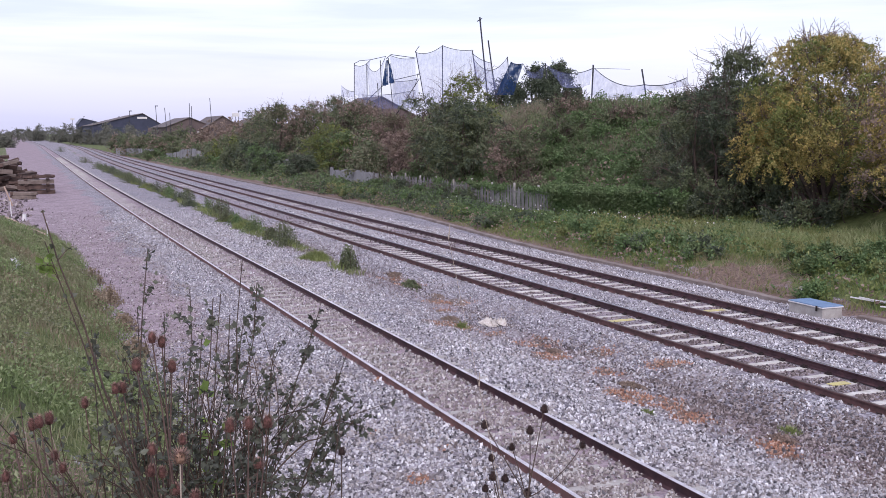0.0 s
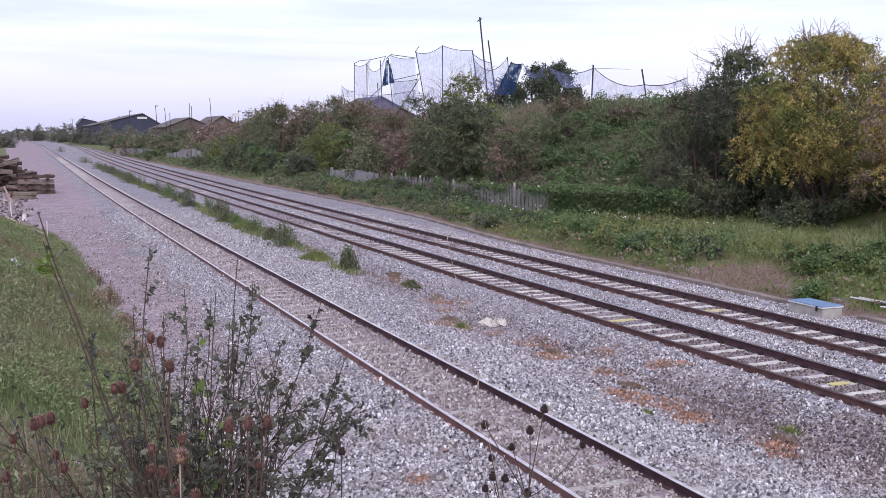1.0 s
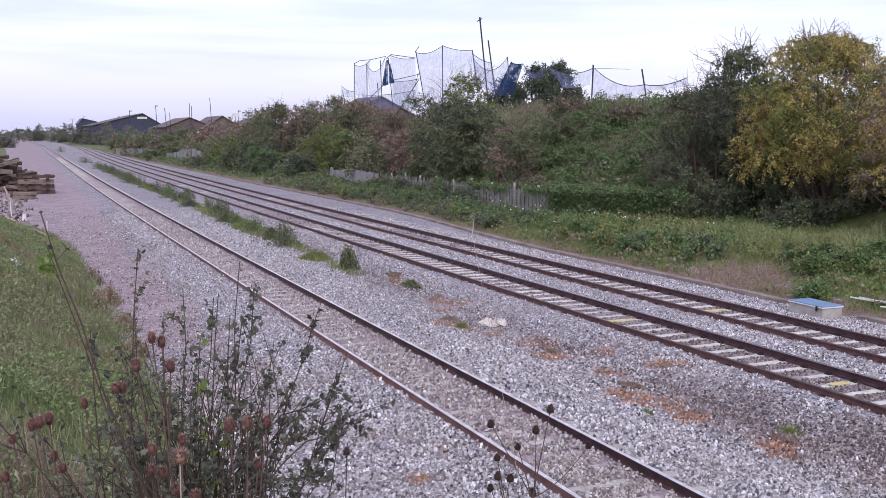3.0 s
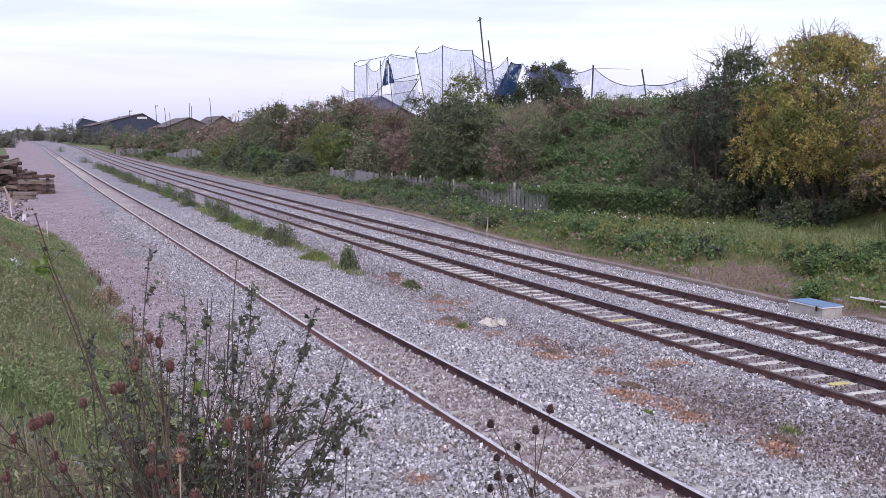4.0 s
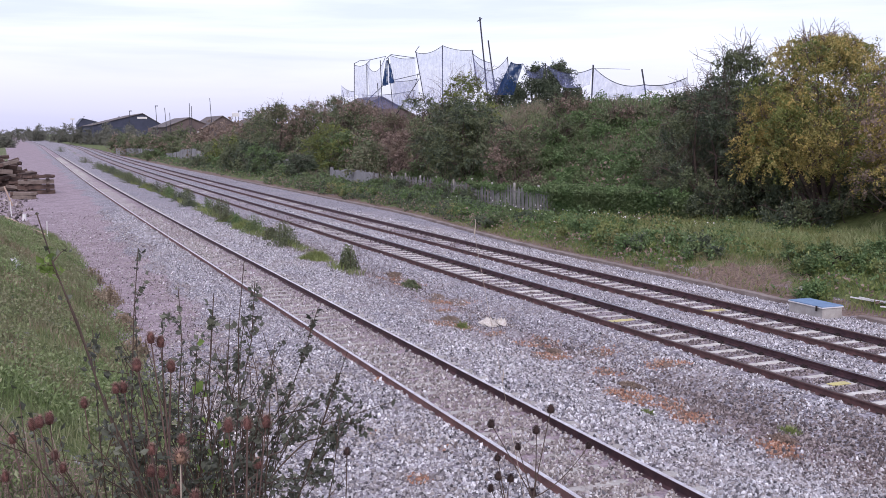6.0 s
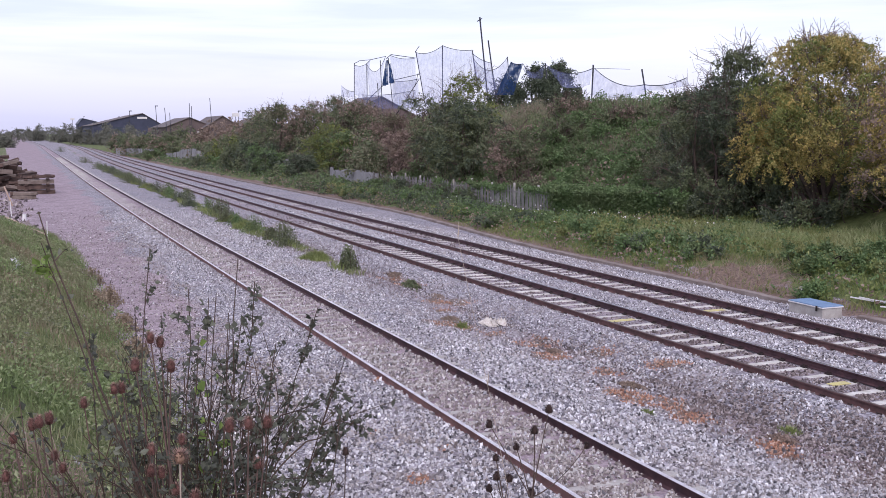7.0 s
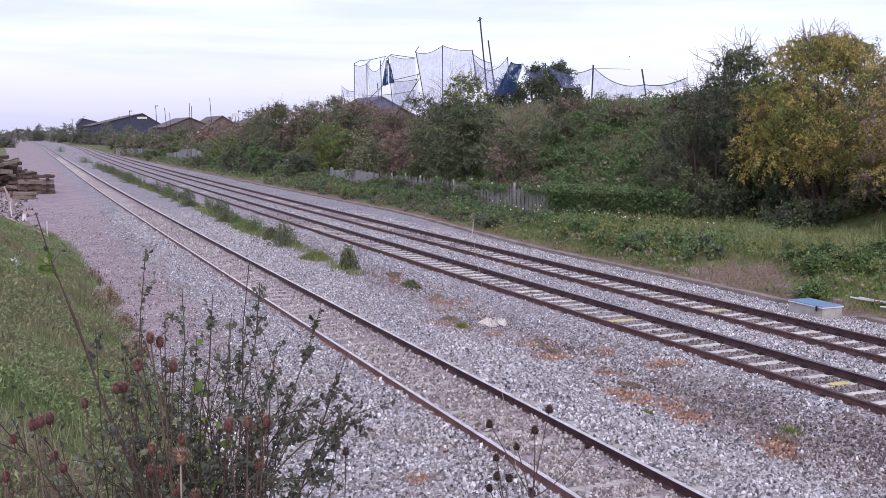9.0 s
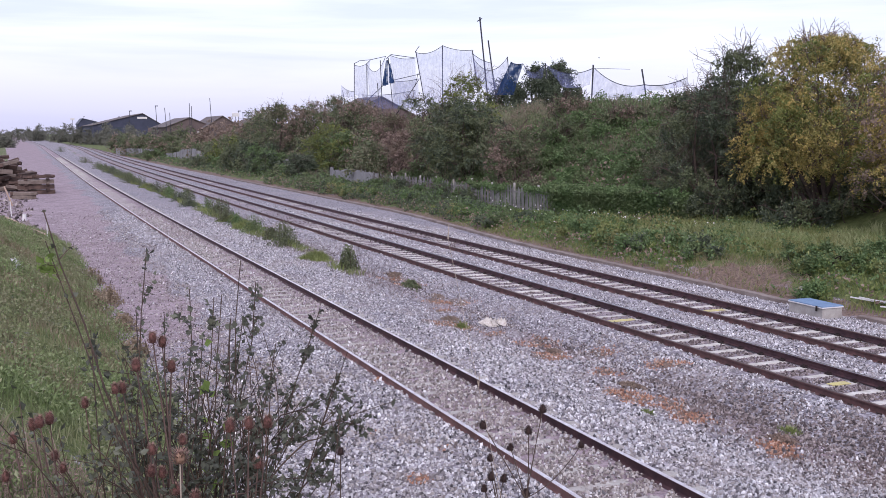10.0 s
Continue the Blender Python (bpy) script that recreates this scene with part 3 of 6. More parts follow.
def track(label, x0, z, fx, rails, sleepers_from, n_parts, n_all, first, mat_sleeper, clips, webs):
    t = thing("railway_track", label, "track", group="railway tracks")
    for (d, crown), web in zip(rails, webs):
        part("rail", rail_mesh("rail", lambda y, d=d: fx(y) + d, z, web, crown), t)
    me, cme = sleeper_mesh(mat_sleeper), clip_mesh()
    rng = np.random.default_rng(int(x0 * 7))
    made = []
    for i in range(n_parts):
        y = first + i * PITCH
        slope = (fx(y + 1.0) - fx(y)) / 1.0
        m = pose(float(fx(y)) + 0.7525, y, z + rng.uniform(-0.004, 0.004), rz=-math.degrees(math.atan(float(slope))) + rng.normal() * 0.35)
        s = part("sleeper", me, t, at=m)
        made.append(s)
        if i < clips:
            for a in (-0.80, -0.705, 0.705, 0.80):
                c = part("rail_clip", cme, s, at=pose(a + (0.028 if a in (-0.705, 0.80) else -0.028), 0, 0, rz=0 if a in (-0.705, 0.80) else 180))
    if n_all > n_parts:
        g = Geo()
        for i in range(n_parts, n_all):
            y = first + i * PITCH
            x = float(fx(y)) + 0.7525
            box(g, x - 1.25, x + 1.25, y - 0.1, y + 0.1, z - 0.38, z - 0.17, 0.02)
        tagged(part("far_sleepers", g.mesh("far_sleepers", M_FARBED if clips else M_CONCRETE), t), "pale concrete sleepers running into the distance", kind="stuff")
    return t, made


def near_x(y):
    return 14.005 + main_x(y)


def far_x(y):
    return 17.204 + main_x(y)


PHASE = 18.726 - 15 * PITCH
near_track, near_sleepers = track("main line track with rusty rails on pale concrete sleepers", 14.0, 0.0, near_x, [(0.0, M_DULLRUN), (1.505, M_RUNNING)], 0, 150, 560, PHASE, M_SLEEPER, 60, (M_RAIL_BROWN, M_RAIL))
far_track, far_sleepers = track("far main line track with dark rails on concrete sleepers", 17.2, 0.0, far_x, [(0.0, M_DULLRUN), (1.505, M_DULLRUN)], 0, 150, 560, PHASE + 0.25, M_SLEEPER, 60, (M_RAIL_BROWN, M_RAIL))
siding_track, siding_sleepers = track("single siding track with red rusted rails, sleepers half buried in ballast", 6.5, 0.181, siding_x, [(0.0, M_BRIGHTRUN), (1.505, M_BRIGHTRUN)], 0, 150, 300, 9.2, M_CONCRETE, 0, (M_RAIL_RED, M_RAIL))


def paint_mark(sleeper, x0, x1):
    g = Geo()
    box(g, x0, x1, -0.095, 0.095, -0.176, -0.158, 0.003)
    part("paint_mark", g.mesh("paint_mark", M_YELLOW), sleeper, "yellow paint mark")


def nearest(group, y):
    return min(group, key=lambda s: abs(s.location.y - y))


paint_mark(nearest(near_sleepers, 21.9), -0.5, 0.5)
paint_mark(nearest(near_sleepers, 15.0), 0.05, 0.5)
paint_mark(nearest(far_sleepers, 22.4), -0.5, 0.5)


# ballast stones that can be told apart
def build_stones():
    rng = np.random.default_rng(11)
    n = 305000
    y = 9.0 + 66 * rng.uniform(0, 1, n) ** 2.1
    x = rng.uniform(2.4, 21.6, n)
    # only the part of the plan that lies open to the view
    keep = (x < 1.10 * y + 1.0)
    x, y = x[keep], y[keep]
    s, u = x - siding_x(y), x - main_x(y)
    ok = rng.uniform(0, 1, len(x)) > sstep(42, 74, y)
    for d in (0, 1.505):
        ok &= np.abs(s - d) > 0.082
        ok &= np.abs(u - 14.005 - d) > 0.09
        ok &= np.abs(u - 17.204 - d) > 0.09
    for c, ph in ((14.757, PHASE), (17.957, PHASE + 0.25)):
        on = (np.abs(u - c) < 1.27) & (np.abs((y - ph + PITCH / 2) % PITCH - PITCH / 2) < 0.132)
        ok &= ~(on & (rng.uniform(0, 1, len(x)) < 0.995))
    on = (np.abs(s - 0.7525) < 1.25) & (np.abs((y - 9.2 + PITCH / 2) % PITCH - PITCH / 2) < 0.12)
    ok &= ~(on & (wave(x * 1.7, y * 1.3, 2.3, 1.0) > 0.30) & (rng.uniform(0, 1, len(x)) < 0.9))
    ok &= ~(on & (s - 0.7525 > 0.84) & (rng.uniform(0, 1, len(x)) < 0.75))
    edge = 4.7 + 0.5 * wave(x, y, 0.7) + 0.02 * np.clip(y - 30, 0, 60) - x
    ok &= rng.uniform(0, 1, len(x)) > 0.70 * sstep(19, 30, y) * sstep(-0.8, 0.9, edge)
    x, y = x[ok], y[ok]
    z = land(x, y)
    rust = np.zeros(len(x))
    for a, b, r in RUST_PATCHES:
        rust = np.maximum(rust, np.exp(-(((x - a) / r) ** 2 + ((y - b) / r / 1.1) ** 2)))
    red = rust * rng.uniform(0.1, 1.3, len(x)) * (0.75 + 0.6 * wave(x, y, 4.0, 1.0)) > 0.29
    s = x - siding_x(y)
    z = np.where(np.abs(s - 0.7525) < 1.3, z + rng.uniform(-0.01, 0.03, len(x)), z + rng.uniform(-0.012, 0.016, len(x)))
    crib = (np.abs(x - main_x(y) - 14.757) < 1.3) | (np.abs(x - main_x(y) - 17.957) < 1.3)
    z = z + np.where(crib, -0.002, 0.0)
    p = np.stack([x, y, z], 1)
    size = 0.040 + 0.0004 * np.clip(y - 13, 0, 60)
    g = Geo()
    u = x - main_x(y)
    dirty = ~red & ((np.abs(u - 14.757) < 0.72) | (np.abs(u - 17.957) < 0.72) | (np.exp(-((x - 12.55) / 0.7) ** 2 - ((y - 14.3) / 0.8) ** 2) > rng.uniform(0.05, 0.9, len(x))) | (np.exp(-((x - 12.75) / 1.0) ** 2 - ((y - 12.0) / 0.9) ** 2) > rng.uniform(0.0, 0.8, len(x))) | (np.exp(-((u - 11.9) / 1.1) ** 2) * (0.70 + 0.35 * wave(x, y, 0.8, 2.0)) > rng.uniform(0.05, 0.95, len(x))))
    beige = ~red & (np.abs(s - 0.7525) < 0.72) & (rng.uniform(0, 1, len(x)) < 0.8)
    soil = ~red & (4.7 + 0.5 * wave(x, y, 0.7) + 0.02 * np.clip(y - 30, 0, 60) - x > -0.4) & (y > 17)
    beige |= soil & (rng.uniform(0, 1, len(x)) < 0.55)
    beige |= ~red & (x < 6.2) & (y < 22) & (wave(x, y, 0.9, 4.0) + rng.normal(size=len(x)) * 0.5 > 0.35)
    dirty |= soil & ~beige & (rng.uniform(0, 1, len(x)) < 0.75)
    clean = ~red & ~dirty & ~beige
    dirty &= ~beige
    ballast(g, rng, p[beige], size[beige], slot=3)
    ballast(g, rng, p[clean], size[clean])
    ballast(g, rng, p[dirty], size[dirty], slot=2)
    ballast(g, rng, p[red], size[red] * 0.9, slot=1)
    thing("ballast_stones", "loose grey angular railway ballast stones, some rust stained", "gravel", kind="stuff", me=g.mesh("ballast_stones", M_STONE, M_RUSTSTONE, M_DIRTYSTONE, M_BEIGESTONE))


build_stones()


# ---- line side ----
M_TROUGH = plain_mat("dirt_stained_concrete", (0.30, 0.25, 0.23), (0.20, 0.155, 0.14), 1.5, 0.9, 0, 0.004)


def build_kerb():
    """Concrete edging of the cable route, in short lengths."""
    t = thing("cable_trough", "low weathered concrete cable trough beside the ballast", "trough")
    g = Geo()
    box(g, -0.14, 0.14, -0.495, 0.495, -0.22, 0.0, 0.015)
    me = g.mesh("trough_lid", M_TROUGH)
    rng = np.random.default_rng(3)
    y = 17.0
    while y < 112:
        if not 20.4 < y < 22.6:
            x = float(kerb_x(y))
            a = -math.degrees(math.atan(float(kerb_x(y + 0.5) - kerb_x(y - 0.5))))
            part("trough_lid", me, t, at=pose(x, y, -0.255 + rng.uniform(-0.012, 0.012), rng.normal() * 0.5, rng.normal() * 0.8, a + rng.normal() * 0.6))
        y += 1.0


build_kerb()


def build_box():
    t = thing("equipment_box", "concrete trackside box with a faded blue steel lid", "box", at=pose(21.0, 21.45, -0.42, rz=-2))
    g = Geo()
    box(g, -0.35, 0.35, -0.66, 0.66, 0, 0.37, 0.02)
    part("body", g.mesh("body", M_CONCRETE), t)
    g = Geo()
    box(g, -0.38, 0.38, -0.69, 0.69, 0.37, 0.40, 0.008)
    part("rim", g.mesh("rim", M_WHITE), t, "pale rim")
    g = Geo()
    box(g, -0.37, 0.37, -0.68, 0.68, 0.40, 0.43, 0.01)
    lid = part("lid", g.mesh("lid", M_BLUE), t, "faded blue lid")
    g = Geo()
    box(g, -0.40, -0.38, -0.50, -0.44, 0.27, 0.42, 0.004)
    part("hasp", g.mesh("hasp", M_CLIP), lid)


build_box()


def lump():
    rng = np.random.default_rng(5)
    g = Geo()
    stones(g, rng, np.stack([11.58 + rng.normal(size=40) * 0.16, 23.1 + rng.normal(size=40) * 0.14, -0.24 + np.abs(rng.normal(size=40)) * 0.09], 1), np.full(40, 0.17))
    thing("chalk_lump", "white crumbled chalky lump lying on the ballast", "rubble", me=g.mesh("chalk_lump", M_QUARTZ))
    g = Geo()
    for i in range(9):
        x, y, a = 22.3 + rng.uniform(0, 0.9), 19.0 + rng.uniform(0, 2.2), rng.uniform(-0.3, 0.9)
        box(g, -0.5, 0.5, -0.03, 0.03, 0, 0.03, 0.004, m=pose(x, y, float(land(x, y)) + 0.08 + 0.03 * i / 3, 0, rng.uniform(-6, 6), 100 + math.degrees(a) * 0.4))
    thing("scrap_pile", "broken pale boards lying beside the cable route", "debris", me=g.mesh("scrap_pile", M_WHITE))


lump()


# ---- fences ----
def pale_mesh(h):
    """A steel palisade pale, W-section, pointed."""
    p = [(-0.048, 0.012), (-0.016, -0.012), (0.016, -0.012), (0.048, 0.012), (0.016, -0.004), (-0.016, -0.004)]
    v = [(a, b, 0) for a, b in p] + [(a, b, h - (0.08 if abs(a) > 0.03 else 0.02)) for a, b in p]
    f = [(i, (i + 1) % 6, 6 + (i + 1) % 6, 6 + i) for i in range(6)]
    g = Geo().add(v, f)
    g.f.append(np.array([[6, 7, 8, 9, 10, 11]]))
    g.m.append(np.zeros(1, int))
    return g.mesh("pale", M_PALE)


def build_palisade():
    t = thing("palisade_fence", "old grey palisade fence, partly overgrown with ivy", "fence")
    rng = np.random.default_rng(21)
    mes = [pale_mesh(1.62), pale_mesh(1.55), pale_mesh(1.68)]
    post = Geo()
    box(post, -0.05, 0.05, -0.05, 0.05, 0, 1.85, 0.02)
    pm = post.mesh("post", M_CONCRETE)
    y, i = 41.6, 0
    while y < 76.6:
        x = float(fence_x(y))
        z = float(land(x, y)) - 0.28
        a = -math.degrees(math.atan(float(fence_x(y + 0.5) - fence_x(y - 0.5)))) + 90
        if not 0.02 > rng.uniform():
            part("pale", mes[i % 3], t, at=pose(x - 0.04, y, z - 0.03 + rng.uniform(-0.03, 0.03), rng.normal() * 1.2, rng.normal() * 1.6, a))
        if i % 18 == 0:
            part("post", pm, t, at=pose(x + 0.06, y + 0.08, z - 0.05, rz=a))
        y += 0.165
        i += 1
    for h in (0.45, 1.3):
        ys = np.arange(41.6, 77.0, 2.0)
        xs = fence_x(ys)
        g = Geo()
        tube(g, np.stack([xs, ys, land(xs, ys) - 0.28 + h], 1), 0.025, 0.025, 4)
        part("fence_rail", g.mesh("fence_rail", M_PALE), t)


build_palisade()


def sheet_fence(y0, y1, h, dip, label):
    """A run of upright corrugated sheets, uneven along the top, on posts."""
    t = thing("sheet_fence", label, "fence", group="sheet fences")
    rng = np.random.default_rng(int(y0))
    y = y0
    while y < y1:
        n = 17
        ys = np.linspace(0, 1.05, n)
        w = 0.02 * np.sin(np.arange(n) * np.pi / 2 * 1.0)
        hh = h + dip * math.sin((y - y0) / max(y1 - y0, 1) * 5.0) + rng.uniform(-0.06, 0.06)
        v = np.concatenate([np.stack([w, ys, np.zeros(n)], 1), np.stack([w + 0.012, ys, np.zeros(n)], 1), np.stack([w, ys, np.full(n, hh)], 1), np.stack([w + 0.012, ys, np.full(n, hh)], 1)])
        i = np.arange(n - 1)
        f = np.concatenate([np.stack([i, i + 1, 2 * n + i + 1, 2 * n + i], 1), np.stack([n + i + 1, n + i, 3 * n + i, 3 * n + i + 1], 1), np.stack([2 * n + i, 2 * n + i + 1, 3 * n + i + 1, 3 * n + i], 1)])
        x = float(fence_x(y + 0.5))
        part("sheet", Geo().add(v, f).mesh("sheet", M_SHEET), t, at=pose(x, y, float(land(x, y)) - 0.25, rng.normal() * 1.0, rng.normal() * 1.5, rng.normal() * 1.5))
        g = Geo()
        box(g, 0.03, 0.1, -0.04, 0.04, 0, hh + 0.1, 0.02)
        part("post", g.mesh("post", M_PALE), t, at=pose(x, y, float(land(x, y)) - 0.28))
        y += 1.06
    return t


sheet_fence(77.5, 92.2, 1.52, 0.05, "grey sheet fence with a straight top half hidden by shrubs")
sheet_fence(100, 110, 1.95, 0.05, "grey sheet fence between thick shrubs")
sheet_fence(156, 187, 1.75, 0.55, "pale corrugated fence with a buckled wavy top")
sheet_fence(200, 252, 1.75, 0.0, "long grey sheet fence far along the line")


# ---- shrubs and trees ----
def curve_pts(a, b, bend, n=6):
    a, b = np.asarray(a, float), np.asarray(b, float)
    t = np.linspace(0, 1, n)[:, None]
    return a + (b - a) * t + np.asarray(bend, float) * (4 * t * (1 - t))


def shrub(name, label, category, x, y, h, r, leaf, n, size, seed, z=None, squat=1.0, lobes=16, twigs=40, twig_len=0.9, group="", base=0.12, second=None, stems=7, droop=0.0, lobe=(0.20, 0.38), taper=0.55, hang=0.45, skirt=False):
    """A crown of many leaves in uneven lobes over several stems, with bare twigs standing out."""
    rng = np.random.default_rng(seed)
    z = float(land(x, y)) - 0.1 if z is None else z
    t = thing(name, label, category, group=group, at=pose(x, y, z))
    c, rad = [], []
    for i in range(int(lobes * 1.25)):
        while True:
            q = rng.uniform(-1, 1, 3)
            if np.linalg.norm(q) < 1:
                break
        if lobe[0] < 0.2:
            q = q / np.linalg.norm(q) ** 0.6
        if skirt:
            # broad right down to the lowest branches
            q[:2] /= max(0.45, math.sqrt(max(0.0, 1 - q[2] * q[2]))) if q[2] < 0 else 1.0
        q[2] = base + (1 - base) * (q[2] * 0.5 + 0.5)
        wide = 1.0 - taper * max(0.0, q[2] - 0.45) / 0.55
        lr = rng.uniform(*lobe) * min(r, h * 0.7)
        c.append((q[0] * (r - lr * 0.6) * wide, q[1] * (r - lr * 0.6) * wide * squat, min(max(q[2] * h, lr * 0.7), h - lr)))
        rad.append(lr)
    for i in range(34 if skirt else 0):
        lr = rng.uniform(*lobe) * min(r, h * 0.7)
        a, q = rng.uniform(0, 6.28), r * rng.uniform(0.45, 0.88)
        c.append((q * math.cos(a), q * math.sin(a), base * h + lr * 0.8 + rng.uniform(0, 0.16) * h))
        rad.append(lr)
    c, rad = np.array(c), np.array(rad)
    # leaves sit in tufts over the lobes, with darker gaps between them
    n = int(n * 0.72)
    per = 34
    k = max(n // per, 12)
    pick = rng.choice(len(c), k, p=rad ** 2 / np.sum(rad ** 2))
    d = rng.normal(size=(k, 3))
    d[:, 2] += 0.25
    d /= np.linalg.norm(d, axis=1)[:, None]
    reach = rad[pick] * rng.uniform(0.80, 1.06, k) * (1 + 0.22 * np.sin(d[:, 0] * 5 + pick) * np.cos(d[:, 1] * 6 - pick * 2))
    tuft = c[pick] + d * reach[:, None] + [0, 0, droop]
    rc = size * rng.uniform(0.7, 1.5, k)
    q = rng.normal(size=(k, per, 3)) * [0.55, 0.55, 0.42]
    way = d + [0, 0, -hang]
    way += rng.normal(size=(k, 3)) * 0.35
    way /= np.linalg.norm(way, axis=1)[:, None]
    q += way[:, None] * rng.uniform(-2.3, 2.3, (k, per, 1))
    p = (tuft[:, None] + q * rc[:, None, None]).reshape(-1, 3)
    size = size * 0.92
    tone = rng.uniform(0, 1, len(c)) > 0.62
    p_lobe = np.repeat(pick, per)
    stray = rng.uniform(0, 1, len(p)) < 0.12
    p_lobe = np.where(stray, rng.integers(0, len(c), len(p)), p_lobe)[p[:, 2] > 0.05]
    p = p[p[:, 2] > 0.05]
    g = Geo()
    if second is not None:
        side = tone[p_lobe]
        leaves(g, rng, p[~side], np.full(np.sum(~side), size))
        leaves(g, rng, p[side], np.full(np.sum(side), size), slot=1)
        part("crown", g.mesh("crown", leaf, second), t)
    else:
        leaves(g, rng, p, np.full(len(p), size))
        part("crown", g.mesh("crown", leaf), t)
    g = Geo()
    for i in range(stems):
        e = c[rng.integers(len(c))]
        b0 = np.array([rng.normal() * 0.08 * r, rng.normal() * 0.08 * r, 0.0])
        tube(g, curve_pts(b0, e, rng.normal(size=3) * 0.12 * r), 0.02 * h ** 0.8 + 0.02, 0.015, 6)
    part("trunk", g.mesh("trunk", M_BARK, smooth=True), t)
    if twigs:
        g = Geo()
        for i in range(int(twigs * 0.75)):
            k = rng.integers(len(c))
            d = rng.normal(size=3) + [0, 0, 0.9]
            d /= np.linalg.norm(d)
            a = c[k] + d * rad[k] * 0.8
            e = a + d * twig_len * rng.uniform(0.4, 1.3)
            b = rng.normal(size=3) * 0.12 * twig_len
            tube(g, curve_pts(a, e, b, 5), 0.018, 0.007, 3)
            for s in range(3):
                m = a + (e - a) * rng.uniform(0.3, 0.9)
                tube(g, curve_pts(m, m + (d + rng.normal(size=3) * 0.7) * twig_len * 0.35, b * 0.3, 3), 0.011, 0.006, 3)
        tagged(part("twig_spray", g.mesh("twig_spray", M_TWIG), t, "bare brown twigs standing out of the crown"), kind="stuff")
    return t


shrub("hawthorn_shrub", "tall dark green hawthorn with loose bare twigs on top", "shrub", 32.2, 40.4, 7.4, 2.6, L_DARK, 60000, 0.115, 101, twigs=260, twig_len=1.0, lobes=70, second=L_HAW, base=0.06, lobe=(0.12, 0.25), taper=0.45, hang=0.9, skirt=True)
shrub("hawthorn_shrub", "taller dark hawthorn with bare grey twigs on top", "shrub", 34.6, 41.0, 8.3, 2.4, L_DARK, 44000, 0.115, 137, twigs=260, twig_len=1.2, lobes=60, second=L_HAW, base=0.1, lobe=(0.12, 0.25), taper=0.4, hang=0.9, skirt=True)
shrub("hawthorn_shrub", "grey olive hawthorn scrub leaning down the bank", "shrub", 34.6, 45.8, 4.0, 2.8, L_HAW, 34000, 0.11, 131, twigs=140, twig_len=0.9, lobes=55, second=L_SAGE, base=0.0, lobe=(0.13, 0.26), hang=0.7)
shrub("autumn_tree", "broad yellow and olive autumn tree with bare top twigs", "tree", 34.5, 35.2, 8.1, 3.9, L_AUTUMN, 105000, 0.105, 102, twigs=330, twig_len=0.95, lobes=105, second=L_YGREEN, base=0.17, lobe=(0.12, 0.25), taper=0.25, hang=1.1, stems=7, skirt=True)
shrub("autumn_tree", "reddish autumn tree with berries and bare top twigs", "tree", 36.2, 37.0, 7.4, 3.2, L_RUSSET, 34000, 0.11, 138, twigs=240, twig_len=0.95, lobes=60, second=L_AUTUMN, base=0.1, lobe=(0.13, 0.25), taper=0.2, hang=0.8)
shrub("autumn_tree", "autumn tree with orange brown and green leaves beside the verge", "tree", 35.3, 28.6, 7.4, 4.2, L_AUTUMN, 64000, 0.11, 103, twigs=300, twig_len=1.2, lobes=80, second=L_RUSSET, base=0.09, lobe=(0.13, 0.25), taper=0.25, hang=1.0, skirt=True)
# three dark shrubs added to stand in for the deep shade under the crown
shrub("hawthorn_shrub", "low dark shrub added to darken the gap under the autumn tree", "shrub", 34.0, 37.6, 2.3, 2.4, L_DARK, 14000, 0.13, 132, twigs=20, lobes=16, base=0.0, second=L_HAW)
shrub("hawthorn_shrub", "low dark undergrowth added as shade at the foot of the autumn tree", "shrub", 33.1, 34.9, 1.5, 1.7, L_DARK, 9000, 0.12, 139, twigs=20, lobes=14, base=0.0, second=L_HAW)
shrub("hawthorn_shrub", "low dark shrub added to deepen the shade of the autumn tree", "shrub", 35.2, 33.0, 2.0, 2.4, L_DARK, 14000, 0.13, 133, twigs=20, lobes=16, base=0.0, second=L_HAW)
shrub("hawthorn_shrub", "brownish hawthorn scrub on the bank top", "shrub", 37.5, 48.5, 2.3, 3.0, L_HAW, 16000, 0.15, 104, twigs=90, twig_len=1.1, second=L_RUSSET)
shrub("hawthorn_shrub", "wide olive hawthorn behind the palisade fence", "shrub", 32.3, 69.5, 6.2, 4.4, L_HAW, 32000, 0.18, 105, twigs=110, lobes=70, second=L_DARK, lobe=(0.12, 0.24))
shrub("willow_shrub", "yellow-green feathery shrub rising above the hawthorn", "shrub", 34.0, 73.0, 7.4, 3.0, L_YGREEN, 17000, 0.13, 106, twigs=120, twig_len=1.6)
shrub("hawthorn_shrub", "reddish brown half bare shrub behind the fence", "shrub", 32.0, 61.0, 4.4, 2.7, L_RUSSET, 13000, 0.15, 107, twigs=80, second=L_HAW)
shrub("elder_shrub", "russet twiggy shrub behind the fence", "shrub", 31.4, 80.5, 4.4, 2.6, L_RUSSET, 10000, 0.16, 108, twigs=120, twig_len=1.2)
shrub("willow_shrub", "yellow-green shrub leaning over the fence", "shrub", 31.0, 95.0, 4.6, 2.9, L_YGREEN, 13000, 0.18, 109, twigs=60, second=L_IVY)
shrub("elder_shrub", "dark olive shrub on the slope", "shrub", 31.5, 88.0, 3.2, 2.6, L_IVY, 10000, 0.18, 110, twigs=30, second=L_HAW)
shrub("hawthorn_shrub", "large olive brown shrub on the bank", "shrub", 36.0, 106.0, 6.0, 5.0, L_RUSSET, 17000, 0.20, 111, twigs=80, second=L_HAW)
